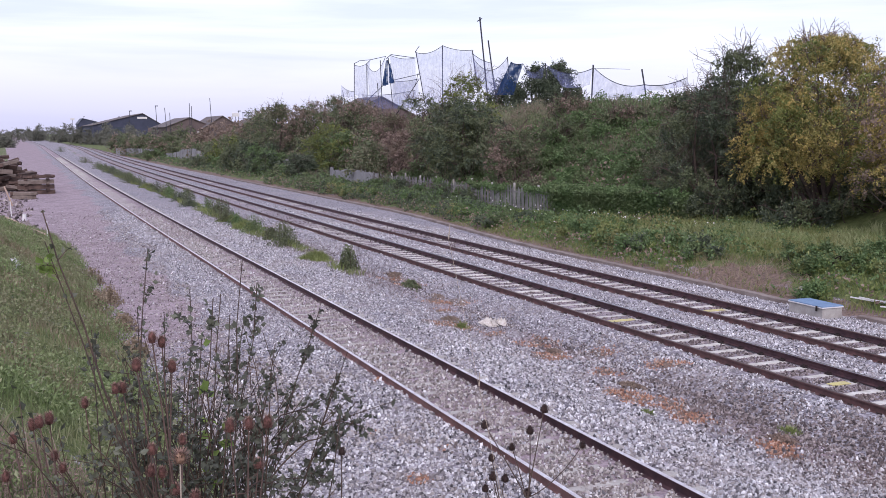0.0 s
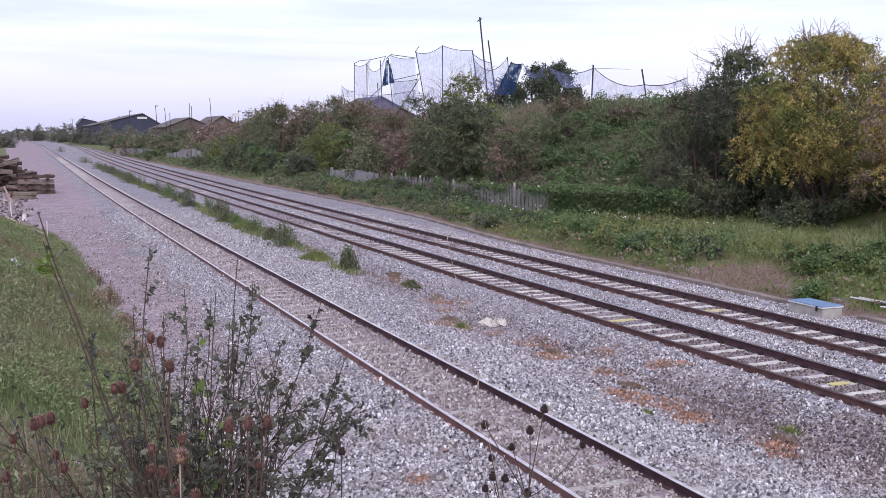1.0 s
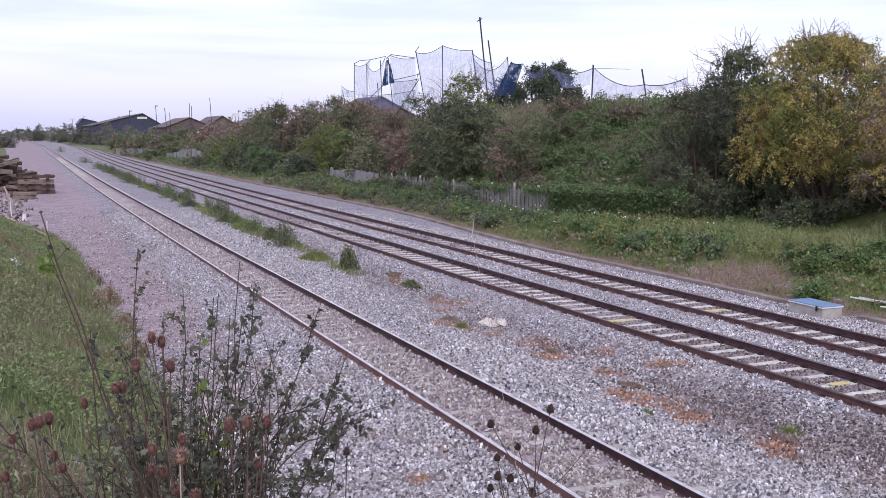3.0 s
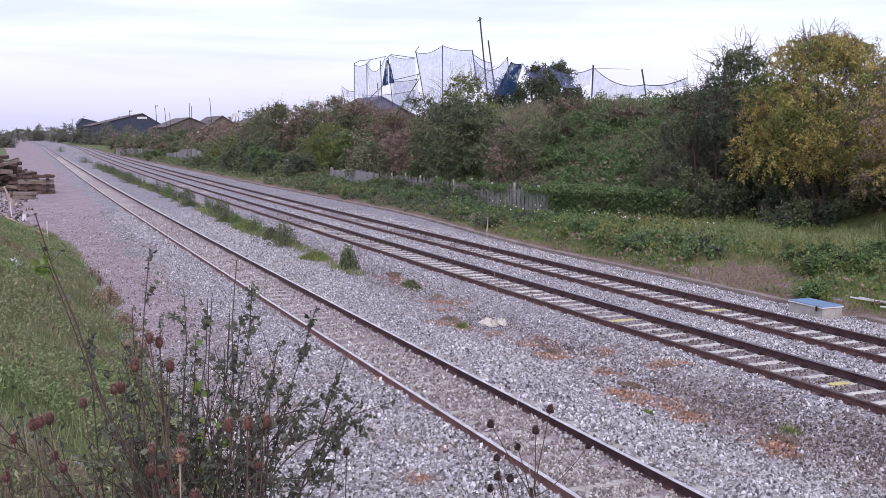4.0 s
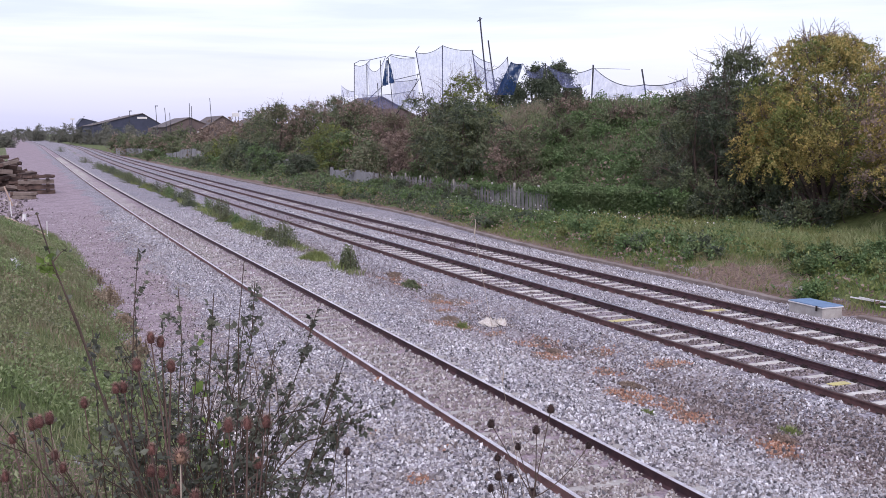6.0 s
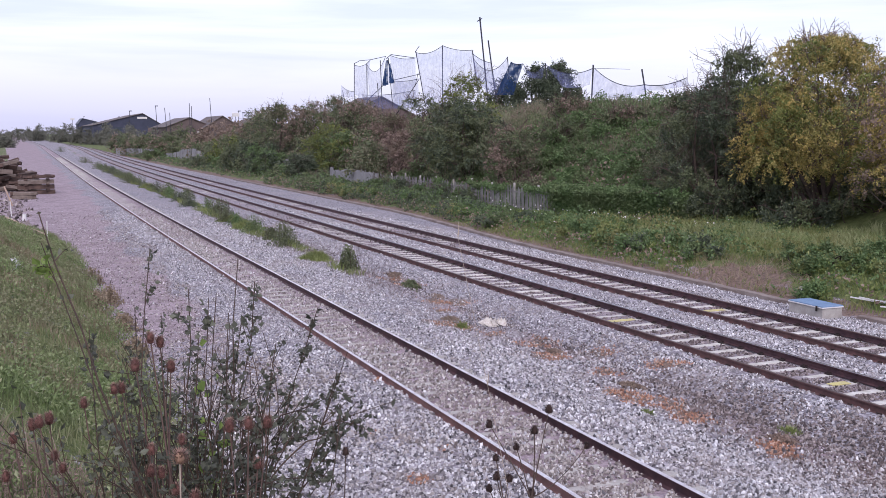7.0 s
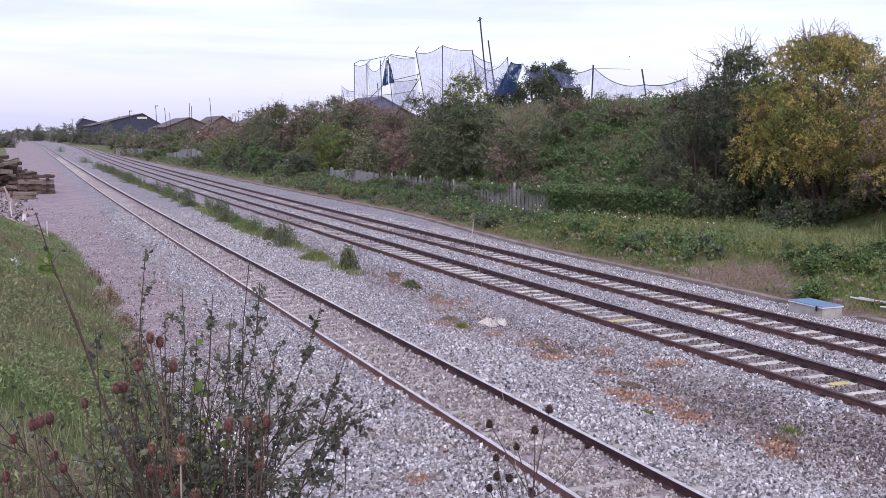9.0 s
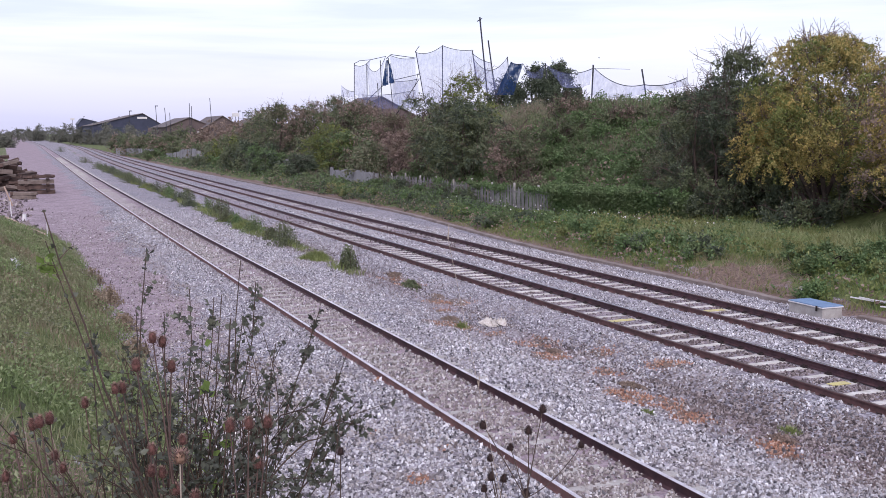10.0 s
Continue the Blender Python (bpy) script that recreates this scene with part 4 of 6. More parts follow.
shrub("hawthorn_shrub", "tall olive hawthorn at the slope foot", "shrub", 32.4, 128.0, 7.6, 5.0, L_HAW, 17000, 0.21, 112, twigs=70, skirt=True, second=L_DARK)
shrub("hawthorn_shrub", "olive hawthorn with russet leaves behind the fence", "shrub", 33.5, 116.0, 6.8, 4.4, L_HAW, 16000, 0.21, 113, twigs=70, second=L_RUSSET)
shrub("hawthorn_shrub", "tall olive hawthorn with a loose uneven top", "shrub", 34.5, 141.0, 7.4, 4.4, L_HAW, 13000, 0.22, 134, twigs=80, skirt=True, second=L_RUSSET, lobes=30)
shrub("hawthorn_shrub", "tall russet hawthorn behind the sheet fence", "shrub", 36.5, 155.0, 6.8, 4.6, L_RUSSET, 12000, 0.24, 135, twigs=80, skirt=True, second=L_HAW, lobes=30)
shrub("elder_shrub", "tall grey-green shrub above the sheet fence", "shrub", 31.6, 101.5, 5.4, 3.0, L_YGREEN, 18000, 0.17, 136, twigs=60, second=L_HAW, lobes=30)
shrub("elder_shrub", "dark green shrub standing before the fence", "shrub", 27.2, 97.8, 2.6, 1.6, L_DARK, 9000, 0.18, 114, twigs=20, second=L_IVY)
shrub("elder_shrub", "green shrub before the fence", "shrub", 27.3, 112.0, 3.6, 2.8, L_IVY, 10000, 0.2, 115, twigs=20, second=L_DARK)
shrub("elder_shrub", "green shrub before the fence by the line", "shrub", 27.6, 124.0, 3.6, 3.2, L_DARK, 10000, 0.22, 116, twigs=20, second=L_HAW)
shrub("elder_shrub", "low green bramble patch before the fence", "shrub", 26.6, 88.0, 0.6, 1.8, L_IVY, 8000, 0.16, 117, twigs=10, second=L_DARK)
shrub("elder_shrub", "low dark bramble patch before the fence", "shrub", 27.2, 96.0, 2.4, 1.9, L_DARK, 8000, 0.16, 118, twigs=10)
shrub("hawthorn_shrub", "olive shrub beside the far line", "shrub", 29.5, 140.0, 4.4, 4.0, L_HAW, 10000, 0.26, 119, twigs=20, skirt=True, second=L_YGREEN)
shrub("hawthorn_shrub", "russet shrub far along the line", "shrub", 37.0, 182.0, 6.0, 5.5, L_RUSSET, 9000, 0.32, 120, twigs=30, skirt=True)
shrub("hawthorn_shrub", "olive round shrub far along the line", "shrub", 33.0, 208.0, 5.4, 5.5, L_HAW, 9000, 0.34, 121, twigs=30, skirt=True)
shrub("conifer_shrub", "dark evergreen shrub on the bank top below the netting", "shrub", 55.0, 99.0, 5.8, 3.2, L_DARK, 20000, 0.24, 122, twigs=30, lobes=50, lobe=(0.14, 0.28), taper=0.8, base=0.0)
shrub("conifer_shrub", "dark evergreen shrub with an upright tip on the bank", "shrub", 55.0, 94.4, 5.6, 2.6, L_DARK, 18000, 0.24, 123, twigs=30, lobes=50, lobe=(0.14, 0.28), taper=0.8, base=0.0)
shrub("conifer_shrub", "small dark evergreen shrub beside blue netting", "shrub", 55.0, 106.5, 5.0, 2.8, L_DARK, 14000, 0.24, 124, twigs=15, lobes=50, lobe=(0.14, 0.28), taper=0.8, base=0.0)
shrub("hawthorn_shrub", "olive brown shrub with a rounded top on the bank", "shrub", 30.3, 118.0, 7.9, 3.2, L_HAW, 12500, 0.18, 190, twigs=110, twig_len=1.0, lobes=34, second=L_SAGE, lobe=(0.16, 0.3))
shrub("hawthorn_shrub", "brownish shrub with a loose top on the bank", "shrub", 36.0, 122.0, 6.4, 3.4, L_RUSSET, 12500, 0.18, 155, twigs=110, twig_len=1.0, lobes=34, second=L_SAGE, lobe=(0.16, 0.3))
shrub("hawthorn_shrub", "tall olive brown shrub before the netting", "shrub", 41.3, 128.0, 6.0, 3.6, L_HAW, 12500, 0.18, 150, twigs=110, twig_len=1.0, lobes=34, second=L_SAGE, lobe=(0.16, 0.3))
shrub("hawthorn_shrub", "mauve brown twiggy shrub before the netting", "shrub", 42.5, 122.0, 4.5, 3.0, L_RUSSET, 12500, 0.18, 192, twigs=110, twig_len=1.0, lobes=34, second=L_SAGE, lobe=(0.16, 0.3))
shrub("hawthorn_shrub", "mauve brown twiggy shrub above the fence", "shrub", 37.8, 100.0, 3.2, 2.6, L_RUSSET, 12500, 0.18, 190, twigs=110, twig_len=1.0, lobes=34, second=L_SAGE, lobe=(0.16, 0.3))
shrub("hawthorn_shrub", "yellow-green shrub among brown scrub", "shrub", 32.2, 104.0, 4.8, 2.4, L_YGREEN, 12500, 0.18, 180, twigs=110, twig_len=1.0, lobes=34, second=L_HAW, lobe=(0.16, 0.3))
fill = np.random.default_rng(55)
tones = [(L_DARK, L_HAW), (L_HAW, L_DARK), (L_HAW, L_IVY), (L_HAW, L_RUSSET), (L_SAGE, L_HAW)]
y = 83.0
while y < 196:
    a, b = tones[fill.integers(0, 3)]
    far = 0.16 + 0.0009 * y
    low = 0.3 if 76 < y < 94 or 99 < y < 110 or 154 < y < 188 or 198 < y < 254 else 1.0
    if low < 1 and y > 150:
        y += 4.0
        continue
    shrub("bramble_bush", "low dense green bush growing before the fence", "bush", float(fence_x(y)) - fill.uniform(0.9, 2.4), y, fill.uniform(1.1, 2.6) * low, fill.uniform(1.5, 2.6), a, 3200, far, int(400 + y), twigs=8, lobes=9, stems=3, second=b, skirt=True, group="bushes before the fence")
    y += fill.uniform(3.0, 5.0) * (1 + 0.004 * (y - 83))
y = 84.0
while y < 265:
    a, b = tones[fill.integers(1, 5)]
    far = 0.17 + 0.0009 * y
    shrub("hawthorn_shrub", "olive scrub shrub on the slope behind the fence", "shrub", float(fence_x(y)) + fill.uniform(1.8, 5.0), y, fill.uniform(2.4, 4.6) + 0.9 * float(sstep(185, 225, y)), fill.uniform(2.2, 3.6), a, 3100, far * 1.12, int(900 + y), twigs=24, lobes=14, stems=4, second=b, skirt=True, group="shrubs behind the fence")
    y += fill.uniform(3.6, 6.5) * (1 + 0.004 * (y - 84))
for x, y, h, r in [(37, 62, 1.8, 2.4), (39, 57, 1.0, 2.2), (36, 75, 2.2, 2.6), (40, 67, 1.5, 2.4), (37, 88, 3.4, 3.0), (40, 95, 3.0, 3.2), (34, 83, 3.2, 2.4), (41, 53, 1.0, 2.4), (39, 46, 2.0, 2.4), (31, 56.5, 1.5, 1.6), (30.6, 75, 2.2, 1.8)]:
    a, b = tones[fill.integers(1, 5)]
    shrub("hawthorn_shrub", "thin brownish scrub on the embankment", "shrub", x, y, h, r, a, 5200, 0.15, int(1500 + x + y * 3), twigs=70, lobes=12, stems=5, second=b, group="scrub on the embankment")
for i in range(34):
    x, y = fill.uniform(30.5, 39), fill.uniform(45, 66)
    shrub("ivy_mound", "mound of bright green ivy and bramble on the bank", "ivy", x, y, fill.uniform(0.7, 1.2), fill.uniform(1.2, 2.2), L_IVY, 2600, 0.16, int(2300 + i), twigs=3, lobes=8, stems=3, group="ivy mounds on the bank")
for i in range(46):
    y = fill.uniform(22.5, 82)
    v = fill.uniform(1.2, 4.4)
    x = float(kerb_x(y)) + v
    if ((x - 23.4) / 1.7) ** 2 + ((y - 26.8) / 3.0) ** 2 < 1 or (y < 36 and v > 3.6) or (y > 46 and v > 2.6):
        continue
    a, b = [(L_IVY, L_GRASS), (L_IVY, L_DARK), (L_GRASS, L_IVY)][fill.integers(0, 3)]
    shrub("nettle_clump", "leafy clump of green nettles on the verge", "weeds", x, y, fill.uniform(0.5, 0.95), fill.uniform(0.8, 1.5), a, 2000, 0.13, int(2100 + i), twigs=0, lobes=8, stems=3, second=b, group="nettle clumps on the verge")
for i in range(15):
    y = 57.5 + i * 1.45 + fill.uniform(-0.5, 0.5)
    a, b = [(L_DARK, L_IVY), (L_IVY, L_DARK), (L_DARK, L_HAW)][fill.integers(0, 3)]
    shrub("bramble_bush", "low dark bramble growing against the old fence", "bush", float(fence_x(y)) - fill.uniform(0.3, 0.8), y, fill.uniform(0.5, 1.25), fill.uniform(0.6, 1.1), a, 1900, 0.13, int(2600 + i), twigs=8, twig_len=0.5, lobes=8, stems=3, second=b, group="bushes before the fence")
for i, (x, y, h, r) in enumerate([(23.92, 24.82, 0.8, 0.9), (25.53, 25.34, 0.95, 1.1), (25.23, 23.95, 0.9, 1.0), (26.45, 24.17, 0.95, 1.1), (22.22, 22.58, 0.6, 0.7), (25.5, 27.02, 0.8, 1.0)]):
    shrub("nettle_clump", "lush dark green nettle clump beside the bare earth", "weeds", x, y, h, r, L_IVY, 3600, 0.10, 2700 + i, twigs=0, lobes=10, stems=3, second=L_GRASS, group="nettle clumps on the verge")
far_rng = np.random.default_rng(77)
for i in range(20):
    y = 246 + i * 17
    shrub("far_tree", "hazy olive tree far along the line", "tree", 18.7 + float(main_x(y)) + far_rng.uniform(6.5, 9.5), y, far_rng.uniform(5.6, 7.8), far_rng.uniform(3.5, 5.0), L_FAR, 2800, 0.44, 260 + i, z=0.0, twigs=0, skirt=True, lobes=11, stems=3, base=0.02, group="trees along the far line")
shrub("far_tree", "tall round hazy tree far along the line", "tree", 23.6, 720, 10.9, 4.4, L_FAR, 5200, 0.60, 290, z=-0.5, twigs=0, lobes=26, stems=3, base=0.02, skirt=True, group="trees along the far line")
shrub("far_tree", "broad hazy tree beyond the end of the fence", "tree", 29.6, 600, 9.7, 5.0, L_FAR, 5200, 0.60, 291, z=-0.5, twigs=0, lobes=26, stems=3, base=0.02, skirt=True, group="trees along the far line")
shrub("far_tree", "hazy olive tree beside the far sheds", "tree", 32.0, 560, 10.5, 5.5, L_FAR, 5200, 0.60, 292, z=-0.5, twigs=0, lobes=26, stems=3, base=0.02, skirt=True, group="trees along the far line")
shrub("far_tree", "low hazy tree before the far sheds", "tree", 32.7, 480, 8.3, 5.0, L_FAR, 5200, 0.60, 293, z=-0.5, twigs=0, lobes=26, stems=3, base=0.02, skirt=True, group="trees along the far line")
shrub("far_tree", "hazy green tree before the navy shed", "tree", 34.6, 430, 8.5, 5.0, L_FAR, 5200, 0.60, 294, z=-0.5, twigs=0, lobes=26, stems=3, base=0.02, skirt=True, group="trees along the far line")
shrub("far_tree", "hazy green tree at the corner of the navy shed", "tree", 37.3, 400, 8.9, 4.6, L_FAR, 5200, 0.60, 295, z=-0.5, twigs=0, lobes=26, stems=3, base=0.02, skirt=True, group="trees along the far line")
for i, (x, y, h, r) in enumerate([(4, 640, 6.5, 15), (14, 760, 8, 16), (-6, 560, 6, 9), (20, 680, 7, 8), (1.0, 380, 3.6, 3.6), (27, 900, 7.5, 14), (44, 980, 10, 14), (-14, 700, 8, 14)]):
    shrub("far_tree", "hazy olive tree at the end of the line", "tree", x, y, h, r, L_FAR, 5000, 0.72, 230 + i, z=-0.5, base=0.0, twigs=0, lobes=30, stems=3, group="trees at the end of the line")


# low plants of the bank and verges
def build_cover():
    rng = np.random.default_rng(31)

    def sow(n, x0, x1, y0, y1, test=None):
        x, y = rng.uniform(x0, x1, n), rng.uniform(y0, y1, n)
        if test is not None:
            k = test(x, y)
            x, y = x[k], y[k]
        return np.stack([x, y, land(x, y)], 1)

    # ivy and bramble over the embankment
    p = sow(60000, 29.0, 43.0, 44.0, 70.0, lambda x, y: wave(x, y, 0.8) > -0.75)
    p[:, 2] += (0.15 + 0.75 * np.abs(wave(p[:, 0], p[:, 1], 1.1, 3.0))) * rng.uniform(0, 1.3, len(p)) ** 0.7
    g = leaves(Geo(), rng, p, np.full(len(p), 0.16), up=0.8)
    thing("ivy_carpet", "dense green ivy and bramble covering the embankment", "ivy", kind="stuff", me=g.mesh("ivy_carpet", L_IVY))
    # scrub over the rest of the slope
    p = sow(41000, 29.0, 50.0, 41.0, 130.0, lambda x, y: wave(x, y, 0.5, 1.0) > -0.5)
    p[:, 2] += (0.2 + 0.7 * np.abs(wave(p[:, 0], p[:, 1], 0.9, 5.0))) * rng.uniform(0, 1.2, len(p))
    g = Geo()
    k = wave(p[:, 0], p[:, 1], 0.35, 2.0) > 0.0
    leaves(g, rng, p[k], np.full(np.sum(k), 0.2))
    leaves(g, rng, p[~k], np.full(np.sum(~k), 0.2), slot=1)
    thing("bank_scrub", "rough olive and brown scrub over the embankment", "scrub", kind="stuff", me=g.mesh("bank_scrub", L_HAW, L_RUSSET))
    # dry tall grass on the bank top
    p = sow(15000, 33.5, 46, 46, 80, lambda x, y: x - fence_x(y) > 6 + 2 * wave(x, y, 0.5))
    g = blades(Geo(), rng, p, 0.75 + 0.35 * wave(p[:, 0], p[:, 1], 0.8), 0.016)
    thing("dry_grass", "tall dry brown grass on the bank top", "grass", kind="stuff", me=g.mesh("dry_grass", L_SAGE))
    # ivy over the fence beside the dark hawthorn
    n = 26000
    y = rng.uniform(39.5, 48.7, n)
    low = rng.uniform(0, 1, n)
    x = fence_x(y) + rng.normal(size=n) * (0.12 + 0.2 * low) - 0.12 - 0.1 * low
    z = land(x, y) - 0.1 + 1.6 * low ** 0.55 + 0.12 * wave(y, y, 2.0) + 0.12 * np.abs(rng.normal(size=n))
    n2 = 5000
    y2 = rng.uniform(49, 66, n2)
    x2 = fence_x(y2) + rng.normal(size=n2) * 0.12
    z2 = land(x2, y2) - 0.28 + 1.55 + 0.1 * rng.normal(size=n2) + 0.1 * wave(y2, y2, 0.9)
    k = wave(y2, y2 * 0.3, 0.8) > -0.1
    p = np.concatenate([np.stack([x, y, z], 1), np.stack([x2, y2, z2], 1)[k]])
    g = leaves(Geo(), rng, p, np.full(len(p), 0.13))
    thing("ivy_hedge", "thick dark green ivy hanging over the fence", "ivy", kind="stuff", me=g.mesh("ivy_hedge", L_IVY))
    # nettles and bindweed on the verge
    def verge(x, y):
        v = x - kerb_x(y)
        bare = ((x - 23.3) / 1.5) ** 2 + ((y - 26.9) / 3.0) ** 2 < 1 + 0.3 * wave(x, y, 3.0)
        return (v > 0.5 + 0.3 * wave(x, y, 1.1)) & (x < fence_x(y) + 2.5) & ~bare & (wave(x, y, 1.9, 1.0) > -0.8)
    p = np.concatenate([sow(62000, 22, 35, 17, 85, verge), sow(34000, 23, 30, 47, 100, verge), sow(26000, 22, 30, 85, 262, lambda x, y: (x > kerb_x(y) + 0.6 + 0.4 * wave(x, y, 0.6)) & (x < fence_x(y) + 1.5))])
    v = p[:, 0] - kerb_x(p[:, 1])
    grassy = sstep(34, 29, p[:, 1] - 0.5 * (p[:, 0] - 29)) * sstep(3.2, 4.6, v)
    k = rng.uniform(0, 1, len(p)) > grassy
    q = p[k].copy()
    q[:, 2] += (0.15 + 0.65 * np.abs(wave(q[:, 0], q[:, 1], 1.2, 2.0))) * (1 - 0.92 * sstep(2.8, 4.4, q[:, 0] - kerb_x(q[:, 1])) * sstep(44, 50, q[:, 1])) * rng.uniform(0, 1.2, len(q)) ** 0.7
    g = Geo()
    w = wave(q[:, 0], q[:, 1], 0.7, 6.0) + rng.normal(size=len(q)) * 0.3 > 0.25 + 0.6 * sstep(40, 48, q[:, 1])
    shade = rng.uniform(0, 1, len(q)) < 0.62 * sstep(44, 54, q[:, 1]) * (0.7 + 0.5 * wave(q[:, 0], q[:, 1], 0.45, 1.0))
    dry = ~shade & (rng.uniform(0, 1, len(q)) < 0.5 * sstep(2.0, 0.8, q[:, 0] - kerb_x(q[:, 1])))
    w &= ~shade & ~dry
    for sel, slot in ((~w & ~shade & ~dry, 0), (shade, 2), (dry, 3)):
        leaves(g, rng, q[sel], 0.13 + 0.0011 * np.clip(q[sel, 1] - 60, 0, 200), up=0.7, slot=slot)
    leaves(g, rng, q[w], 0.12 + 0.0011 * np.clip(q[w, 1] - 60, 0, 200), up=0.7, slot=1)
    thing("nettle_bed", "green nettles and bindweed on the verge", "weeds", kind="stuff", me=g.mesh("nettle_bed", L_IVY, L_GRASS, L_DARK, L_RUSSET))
    p = sow(60000, 22.1, 36, 19, 60, lambda x, y: (x > kerb_x(y) + 0.35) & (x < fence_x(y) + 2.5) & ((((x - 23.3) / 1.5) ** 2 + ((y - 26.9) / 3.0) ** 2 > 0.8) | (rng.uniform(0, 1, len(x)) < 0.2)))
    g = blades(Geo(), rng, p, (0.20 + 0.26 * sstep(3, 6, p[:, 0] - 22)) * (0.6 + 0.7 * np.abs(wave(p[:, 0], p[:, 1], 1.6, 1.0))) * (1 - 0.65 * sstep(44, 50, p[:, 1])), 0.012)
    thing("verge_grass", "rough green and straw coloured verge grass", "grass", kind="stuff", me=g.mesh("verge_grass", L_GRASS))
    p = sow(22000, 25.4, 34, 20, 37.5, lambda x, y: (x - kerb_x(y) > 3.0 + 0.5 * wave(x, y, 0.9)) & (wave(x, y, 0.5, 3.0) > -0.55))
    g = blades(Geo(), rng, p, 0.42 + 0.16 * wave(p[:, 0], p[:, 1], 1.3, 2.0), 0.011, 0.5)
    thing("tall_grass", "tall pale straw green grass at the foot of the trees", "grass", kind="stuff", me=g.mesh("tall_grass", L_PALEGRASS))
    p = sow(900, 22.0, 25.0, 24, 30, lambda x, y: ((x - 23.3) / 1.5) ** 2 + ((y - 26.9) / 3.0) ** 2 < 1)
    g = blades(Geo(), rng, p, np.full(len(p), 0.28), 0.008, 0.9)
    thing("dead_stalks", "dead straw stalks fallen over bare brown earth", "grass", kind="stuff", me=g.mesh("dead_stalks", L_DRYGRASS))
    # bindweed flowers
    g = Geo()
    p = sow(120, 23.5, 33, 36, 62, verge)
    p[:, 2] += 0.5
    leaves(g, rng, p, np.full(len(p), 0.085), aspect=0.95)
    p = np.concatenate([sow(40, 29.5, 36, 44, 66), sow(45, 25.5, 29.5, 40.5, 48, verge)])
    p[:, 2] += 0.5
    leaves(g, rng, p, np.full(len(p), 0.07), aspect=0.95)
    thing("bindweed_flowers", "small white bindweed flowers among the nettles", "flowers", kind="stuff", me=g.mesh("bindweed_flowers", M_FLOWER))
    # ragged strip of grass between siding and main line
    p = sow(40000, 10.6, 14.5, 33, 150, lambda x, y: (np.abs(x - main_x(y) - 11.45 - 0.25 * wave(x, y, 0.4)) < 0.45 * (0.6 + 0.6 * np.abs(wave(x, y, 0.33, 1.0)))) & (wave(x * 0.2, y, 0.45, 0.5) > -0.35))
    g = blades(Geo(), rng, p, 0.16 + 0.22 * np.abs(wave(p[:, 0], p[:, 1], 0.9, 2.0)), 0.013)
    thing("strip_grass", "ragged bright grass growing between the tracks", "grass", kind="stuff", me=g.mesh("strip_grass", L_WEED))
    # grass of the near bank
    p = sow(48000, -1.0, 3.0, 5.5, 50.0, lambda x, y: x < 2.45 + 0.3 * wave(x, y, 1.7))
    g = Geo()
    k = wave(p[:, 0], p[:, 1], 0.9, 2.0) + rng.normal(size=len(p)) * 0.4 > 0.5
    hh = 0.12 + 0.18 * np.abs(wave(p[:, 0], p[:, 1], 0.8, 1.0))
    blades(g, rng, p[~k], hh[~k], 0.007)
    blades(g, rng, p[k], hh[k] * 1.3, 0.006, slot=1)
    thing("bank_grass", "long green grass with dry stalks on the near bank", "grass", kind="stuff", me=g.mesh("bank_grass", L_LGRASS, L_DRYGRASS))
    p = sow(16000, -0.8, 1.5, 4.2, 10.5, lambda x, y: wave(x, y, 1.7, 2.0) > -0.4)
    p[:, 2] += rng.uniform(0.02, 0.5, len(p))
    g = leaves(Geo(), rng, p[:9000], np.full(len(p[:9000]), 0.035), aspect=0.4)
    blades(g, rng, p[9000:] - [0, 0, 0.25], np.full(len(p[9000:]), 0.5), 0.004)
    thing("withered_weeds", "withered brown weeds and stalks on the near slope", "weeds", kind="stuff", me=g.mesh("withered_weeds", L_RUSSET))
    p = sow(60000, -0.8, 2.7, 6.0, 44.0, lambda x, y: wave(x, y, 1.1, 4.0) + 0.4 * wave(x, y, 3.1, 1.0) > -0.15)
    p[:, 2] += rng.uniform(0.02, 0.4, len(p))
    g = leaves(Geo(), rng, p, np.full(len(p), 0.055))
    thing("bank_weeds", "small leafy weeds among the bank grass", "weeds", kind="stuff", me=g.mesh("bank_weeds", L_LGRASS))


build_cover()


def weed_clump(x, y, r, h, leaf, n, label, seed, blade=False):
    rng = np.random.default_rng(seed)
    z = float(land(x, y))
    t = thing("weed_clump", label, "weeds", group="weeds between the tracks", at=pose(x, y, z - 0.03))
    a = rng.uniform(0, 6.28, n)
    q = r * rng.uniform(0, 1, n) ** 0.8 * (0.45 + 0.65 * np.abs(np.sin(a * 1.5 + seed)) + 0.25 * np.sin(a * 5 + seed))
    p = np.stack([np.cos(a) * q * 0.75, np.sin(a) * q * 1.3, np.zeros(n)], 1)
    g = Geo()
    if blade:
        blades(g, rng, p, h * np.clip(1.3 - q / r, 0.25, 1.2), 0.01, 0.45)
    else:
        p[:, 2] = rng.uniform(0.02, 1, n) * h * np.clip(1.15 - (q / r) ** 2, 0.2, 1) * (0.7 + 0.5 * np.abs(np.sin(a * 3 + q * 5)))
        leaves(g, rng, p, np.full(n, 0.075))
        for i in range(14):
            b = rng.normal(size=2) * r * 0.35
            tube(g, curve_pts((b[0], b[1] * 1.3, 0), (b[0] * 1.4, b[1] * 1.9, h * rng.uniform(0.8, 1.3)), (0, 0, 0), 3), 0.006, 0.003, 3, 1)
    part("foliage", g.mesh("foliage", leaf, M_STEM), t)


